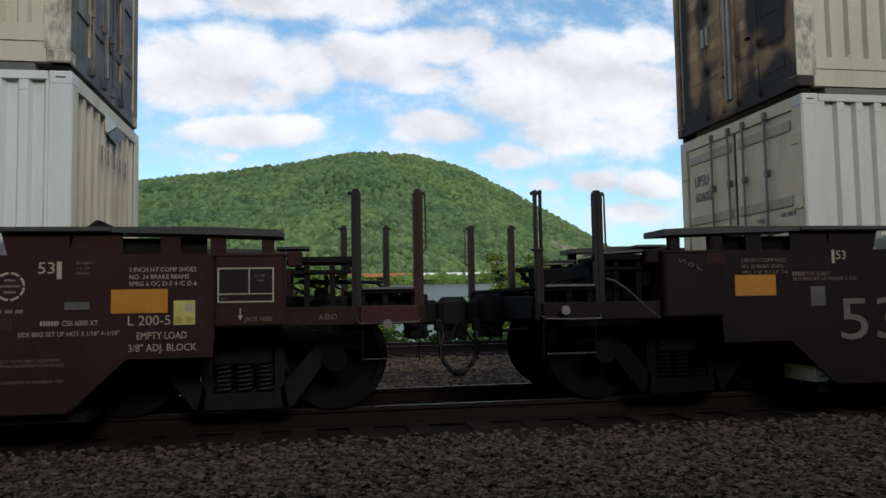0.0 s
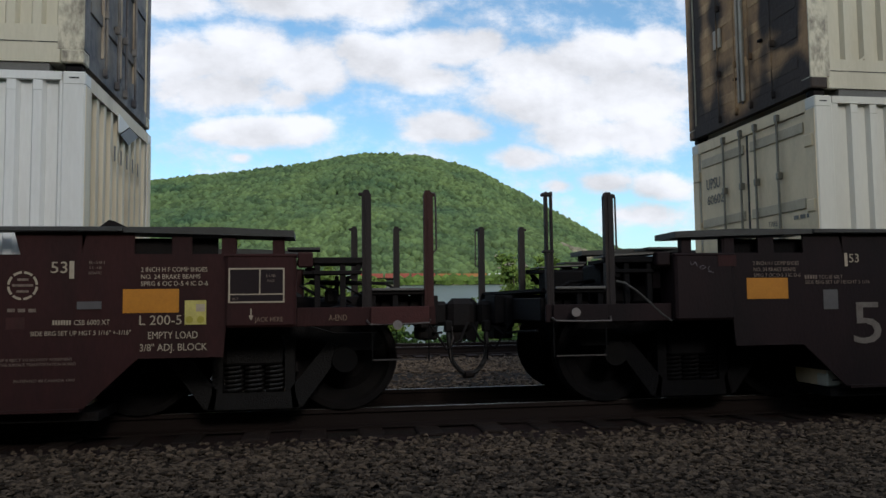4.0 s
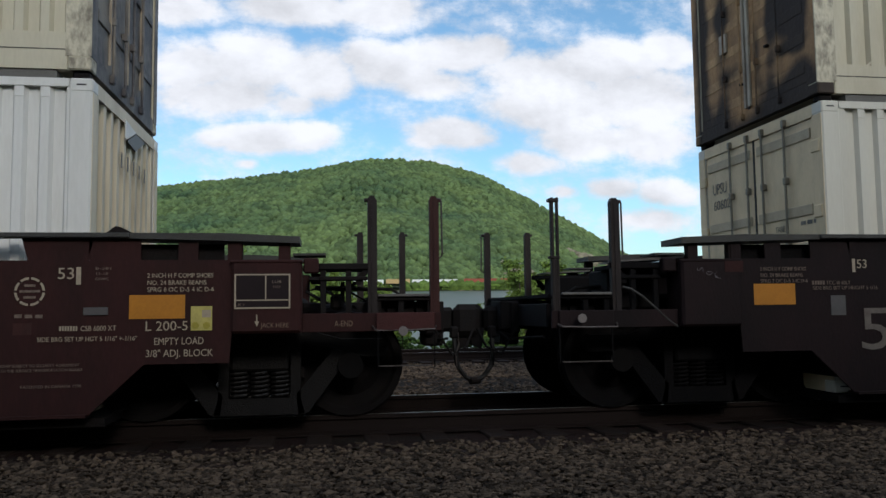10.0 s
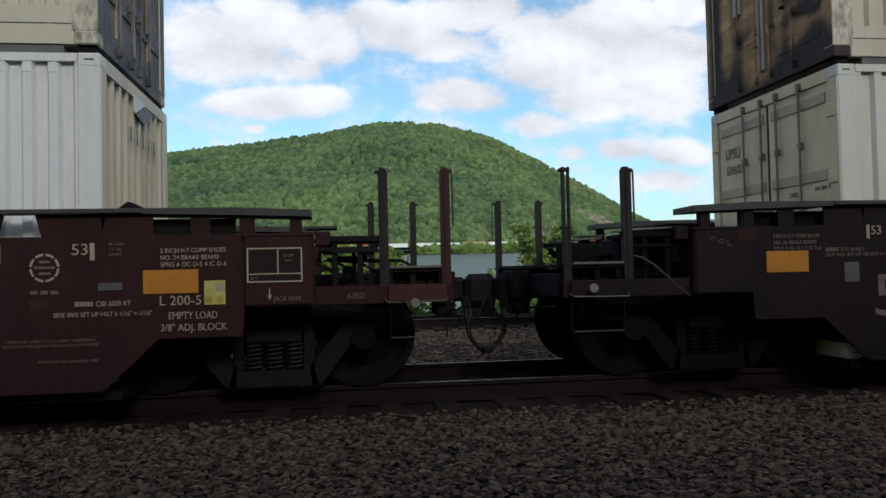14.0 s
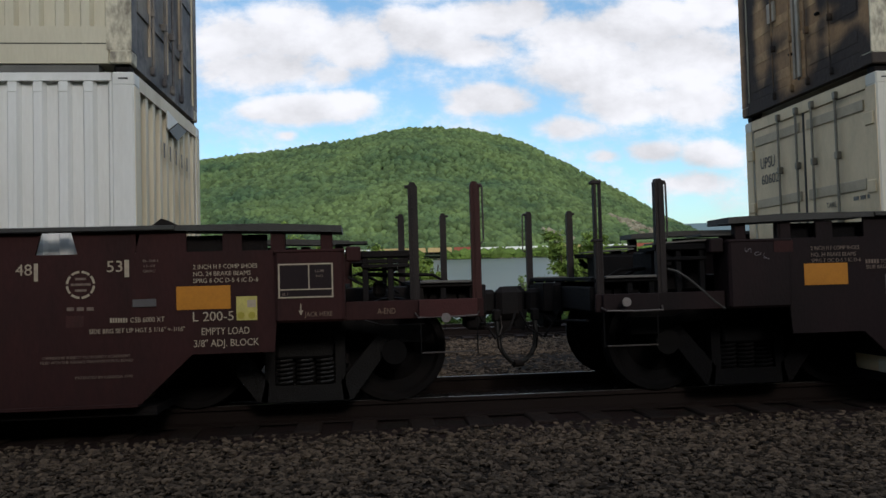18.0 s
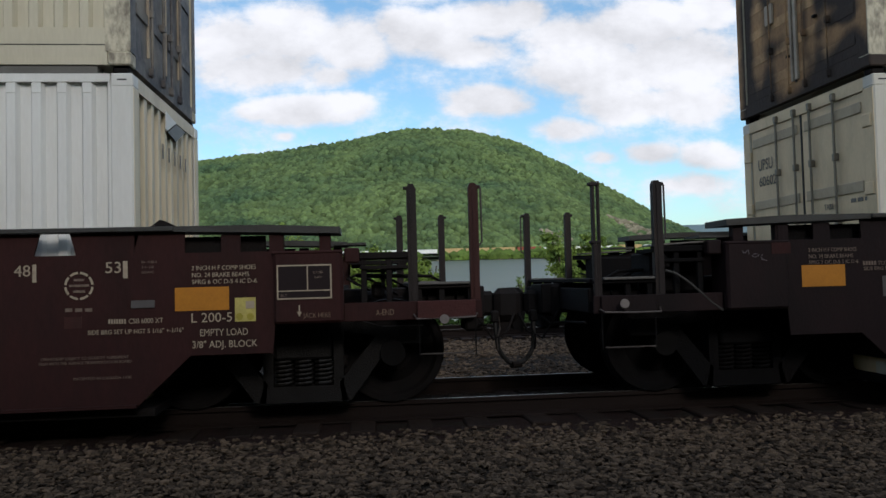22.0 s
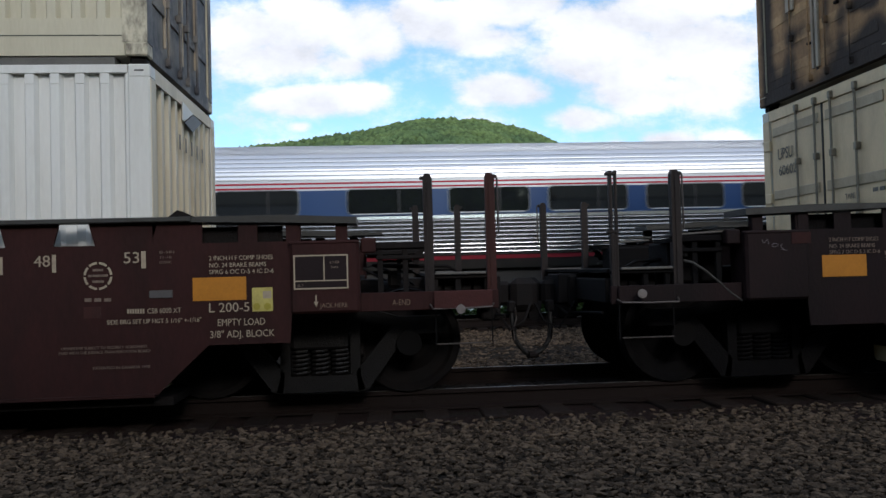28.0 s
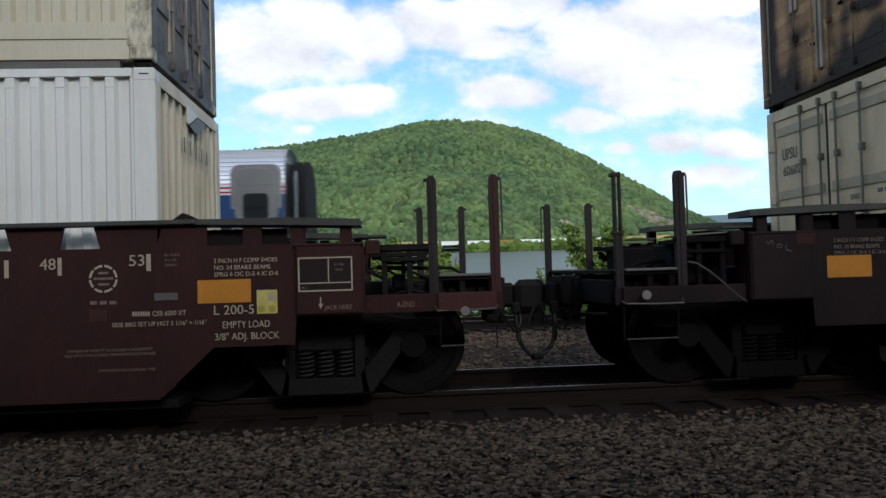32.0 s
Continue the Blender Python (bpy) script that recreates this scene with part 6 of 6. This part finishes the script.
# ---- plants ----
M["leaf"] = mat("river_leaf", (0.15, 0.23, 0.04), 0.6, spots=(0.22, 0.28, 0.06), size=1.2, amount=0.6, island=0.4, spec=0.3)
M["weed"] = mat("bank_weed", (0.032, 0.062, 0.015), 0.8, spots=(0.055, 0.09, 0.02), size=2, amount=0.6, island=0.5, spec=0.1)
M["bark"] = mat("grey_bark", (0.09, 0.07, 0.05), 0.9, spots=(0.05, 0.04, 0.03), size=8, bump=0.5)
M["shrub"] = mat("bank_shrub_green", (0.11, 0.165, 0.035), 0.9, spots=(0.06, 0.11, 0.025), size=0.05, island=0.4, spec=0.15, fine=0.3, bump=0.5, bump_size=1.5)
M["rock"] = mat("shore_rock", (0.26, 0.225, 0.15), 0.9, spots=(0.14, 0.12, 0.08), size=0.3, island=0.3)


def sapling(x, y, height, spread, seed, leaves):
    r = np.random.default_rng(seed)
    base = ground_height(x, y)
    t = tagged(put_at(new("sapling"), pose(x, y, base)), "leafy green sapling on the river bank", "tree", "bank saplings")
    tips = []
    bm = bmesh.new()
    for k in range(6):
        a = r.uniform(0, math.tau)
        h = height * r.uniform(0.6, 1.0)
        e = (math.cos(a) * spread * r.uniform(0.2, 0.8), math.sin(a) * spread * r.uniform(0.2, 0.8), h)
        mid = (e[0] * 0.35, e[1] * 0.35, h * 0.55)
        tube([(0, 0, -0.1), mid, e], 0.018, 5, bm)
        for q in range(9):
            f = r.uniform(0.35, 1.0)
            p = [mid[i] * (1 - f) + e[i] * f for i in range(3)] if f > 0.5 else [mid[i] * f * 2 for i in range(3)]
            d = r.normal(0, 1, 3)
            d /= np.linalg.norm(d)
            tip = [p[i] + d[i] * spread * 0.45 * (0.5 if i == 2 else 1) for i in range(3)]
            tube([p, tip], 0.007, 4, bm)
            tips += [(p, tip)]
    part("trunk", bm, M["bark"], t, "thin grey stems")
    vs, fs = [], []
    for _ in range(leaves):
        p, q = tips[r.integers(len(tips))]
        f = r.uniform(0.1, 1.15)
        c = np.array([p[i] * (1 - f) + q[i] * f for i in range(3)]) + r.normal(0, 0.07, 3)
        u = r.normal(0, 1, 3)
        u /= np.linalg.norm(u)
        v = np.cross(u, r.normal(0, 1, 3))
        v /= np.linalg.norm(v)
        ln, wd = r.uniform(0.045, 0.095), r.uniform(0.018, 0.038)
        k = len(vs)
        vs += [tuple(c - u * ln), tuple(c + v * wd + u * 0.01), tuple(c + u * ln), tuple(c - v * wd + u * 0.01)]
        fs.append((k, k + 1, k + 2, k + 3))
    cr = soup("crown", vs, fs, M["leaf"])
    cr.parent = t
    return t


for i, (x, y, h, sp, n) in enumerate(((-0.5, 22.3, 3.3, 1.0, 7000), (-1.4, 22.5, 3.4, 0.9, 6000), (0.1, 22.0, 3.1, 0.8, 7000), (0.85, 22.3, 3.0, 0.7, 6500), (-0.9, 21.7, 2.6, 0.8, 6000), (1.35, 22.2, 2.9, 0.6, 5500), (1.8, 22.3, 2.75, 0.5, 4500), (2.2, 22.5, 2.2, 0.4, 2500), (5.1, 22.3, 2.2, 0.5, 3500), (0.5, 22.9, 3.3, 0.9, 5200), (1.5, 23.6, 3.1, 0.7, 3400), (-2.2, 23.2, 4.0, 1.2, 2200), (5.9, 22.4, 3.5, 0.7, 5600),
                                      (6.6, 22.7, 3.8, 0.7, 6500), (8.0, 22.8, 3.2, 1.0, 5500), (9.8, 24.0, 3.4, 1.3, 3000), (5.0, 23.5, 2.7, 0.7, 1400), (-4.5, 24.5, 4.6, 1.4, 2000), (11.8, 24.0, 3.6, 1.5, 1800))):
    sapling(x, y, h, sp, 40 + i, n)


def clumps(name, count, where, sizes, material, label, category, seed, squash=(1, 1, 0.9), sub=1, jitter=0.16):
    r = np.random.default_rng(seed)
    v, f = ball(sub)
    places, sz = [], []
    while len(places) < count:
        p = where(r)
        s = r.uniform(*sizes)
        places.append(p)
        sz.append(s)
    vv, ff = scatter(v, f, places, sz, r, squash, jitter)
    return tagged(soup(name, vv.tolist(), ff.tolist(), material), label, category, kind="stuff")


def on_bank(r):
    x, y = r.uniform(-14, 18), r.uniform(19.9, 24.5)
    return (x, y, ground_height(x, y) + r.random() ** 2 * (0.5 + 0.28 * (y - 19.9)))


clumps("bank_weeds", 11000, on_bank, (0.04, 0.13), M["weed"], "low green weeds along the river bank", "weeds", 11, (1, 1, 0.7))


def far_shrub(r):
    x, y = r.uniform(-330, 420), SHORE + r.uniform(1.5, 11)
    return far(x, y, WATER + 1.5 + (y - SHORE) * 0.25)


def shrub_gaps(r):
    while True:
        p = far_shrub(r)
        if noise.noise((p[0] * 0.035, 3.0, 0.0)) + 0.5 * noise.noise((p[0] * 0.15, 9.0, 0.0)) > -0.12:
            return p


clumps("shore_shrubs", 1500, shrub_gaps, (0.7, 4.4), M["shrub"], "leafy shrubs along the far river shore", "shrubs", 12, (1.2, 1.2, 1.0))
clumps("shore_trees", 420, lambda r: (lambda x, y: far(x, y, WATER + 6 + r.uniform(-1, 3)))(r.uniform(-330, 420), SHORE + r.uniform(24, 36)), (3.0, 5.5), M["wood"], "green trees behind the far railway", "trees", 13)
clumps("shore_rocks", 500, lambda r: far(r.uniform(-330, 420), SHORE + r.uniform(-0.5, 2.0), WATER + 0.3), (0.3, 1.0), M["rock"], "pale rocks at the far waterline", "rocks", 14, (1.6, 1, 0.7))
clumps("hill_outcrop", 60, lambda r: (lambda x, y: (x, y, hill_height(x, y) + 3.0))(r.uniform(135, 160), r.uniform(SHORE + 40, SHORE + 75)), (2, 4.5), M["rock"], "bare tan rock scar on the wooded hill", "rock", 15)
clumps("hill_outcrop", 60, lambda r: (lambda x, y: (x, y, hill_height(x, y) + 5.0))(r.uniform(222, 245), r.uniform(SHORE + 80, SHORE + 160)), (2, 4.5), M["rock"], "bare tan rock scar on the wooded hill", "rock", 16)
grid = grid_mesh("far_bank", [-1600, -400, 0, 400, 1600], [SHORE - 2, SHORE + 3, SHORE + 12, SHORE + 24, SHORE + 40], lambda x, y: far(0, y, WATER - 0.5 if y < SHORE else WATER + 1.2 + min((y - SHORE) * 0.2, 2.6))[2], M["soil"])
tagged(grid, "low green far river bank", "bank")
# unseen growth added to keep low sun and sky off the tracks
clumps("trackside_thicket", 9000, lambda r: (r.uniform(-45, 45), r.uniform(-9.0, -3.2), r.uniform(-0.2, THICKET)), (0.22, 0.55), M["shrub"], "unseen thicket added behind the camera to shade the tracks", "thicket", 17)

# ---- ballast stones ----
def stones(name, count, x0, x1, y0, y1, sizes, lift, label, seed, skip=None, material="stone"):
    def where(r):
        while True:
            x, y = r.uniform(x0, x1), r.uniform(y0, y1)
            if skip is None or not skip(x, y, r):
                return (x, y, ground_height(x, y) + r.uniform(0.0, lift))
    return clumps(name, count, where, sizes, M[material], label, "ballast", seed, (1.25, 0.90, 0.66), 1, 0.30)


stones("ballast_near", 44000, -5.5, 8.5, 3.7, 7.0, (0.009, 0.030), 0.022, "loose angular grey ballast stones", 21, lambda x, y, r: r.random() < (y - 6.35) * 1.5)
stones("ballast_middle", 15000, -1.5, 7.5, 9.5, 16.1, (0.02, 0.042), 0.02, "loose angular grey ballast stones", 22)
stones("ballast_crib", 3500, -1.0, 4.6, 7.6, 8.9, (0.02, 0.04), 0.02, "near-black ballast stones between rails", 23, None, "blackstone")
crib_sheet = grid_mesh("oily_bed", [-6 + 0.6 * i for i in range(27)], [7.52, 7.8, 8.2, 8.6, 8.97], lambda x, y: ground_height(x, y) + 0.008 + 0.012 * noise.noise((x * 2.3, y * 3.1, 7.0)), M["blackstone"])
tagged(crib_sheet, "near-black ballast bed between the rails", "ground")
stones("ballast_far", 3000, -1.0, 8.0, 16.1, 20.5, (0.025, 0.045), 0.02, "loose angular grey ballast stones", 24)
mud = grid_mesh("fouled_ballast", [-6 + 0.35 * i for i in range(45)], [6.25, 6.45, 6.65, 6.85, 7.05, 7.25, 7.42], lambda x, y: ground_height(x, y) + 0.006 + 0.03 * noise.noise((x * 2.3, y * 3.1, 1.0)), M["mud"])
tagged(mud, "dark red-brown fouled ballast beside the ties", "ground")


def motions():
    beats = [k * 1.0 for k in range(33)]
    for ob, off, turn in TRAIN:
        walk(ob, [(t, pose(NOSE_AT_24 - SPEED * (t - 24.0) + float(np.interp(t, [25, 26, 27, 28, 29, 30, 31, 32], [0, 0.05, 0.12, 0.12, -0.12, -0.5, -0.92, -1.65])) + off, Y2, Z2, 0, 0, turn)) for t in beats])
    for ob, off in FREIGHT:
        walk(ob, [(t, Matrix.Translation(far(95.0 + 12.0 * (t - 9.0) + off, SHORE + 16.0, BANK))) for t in beats])


motions()
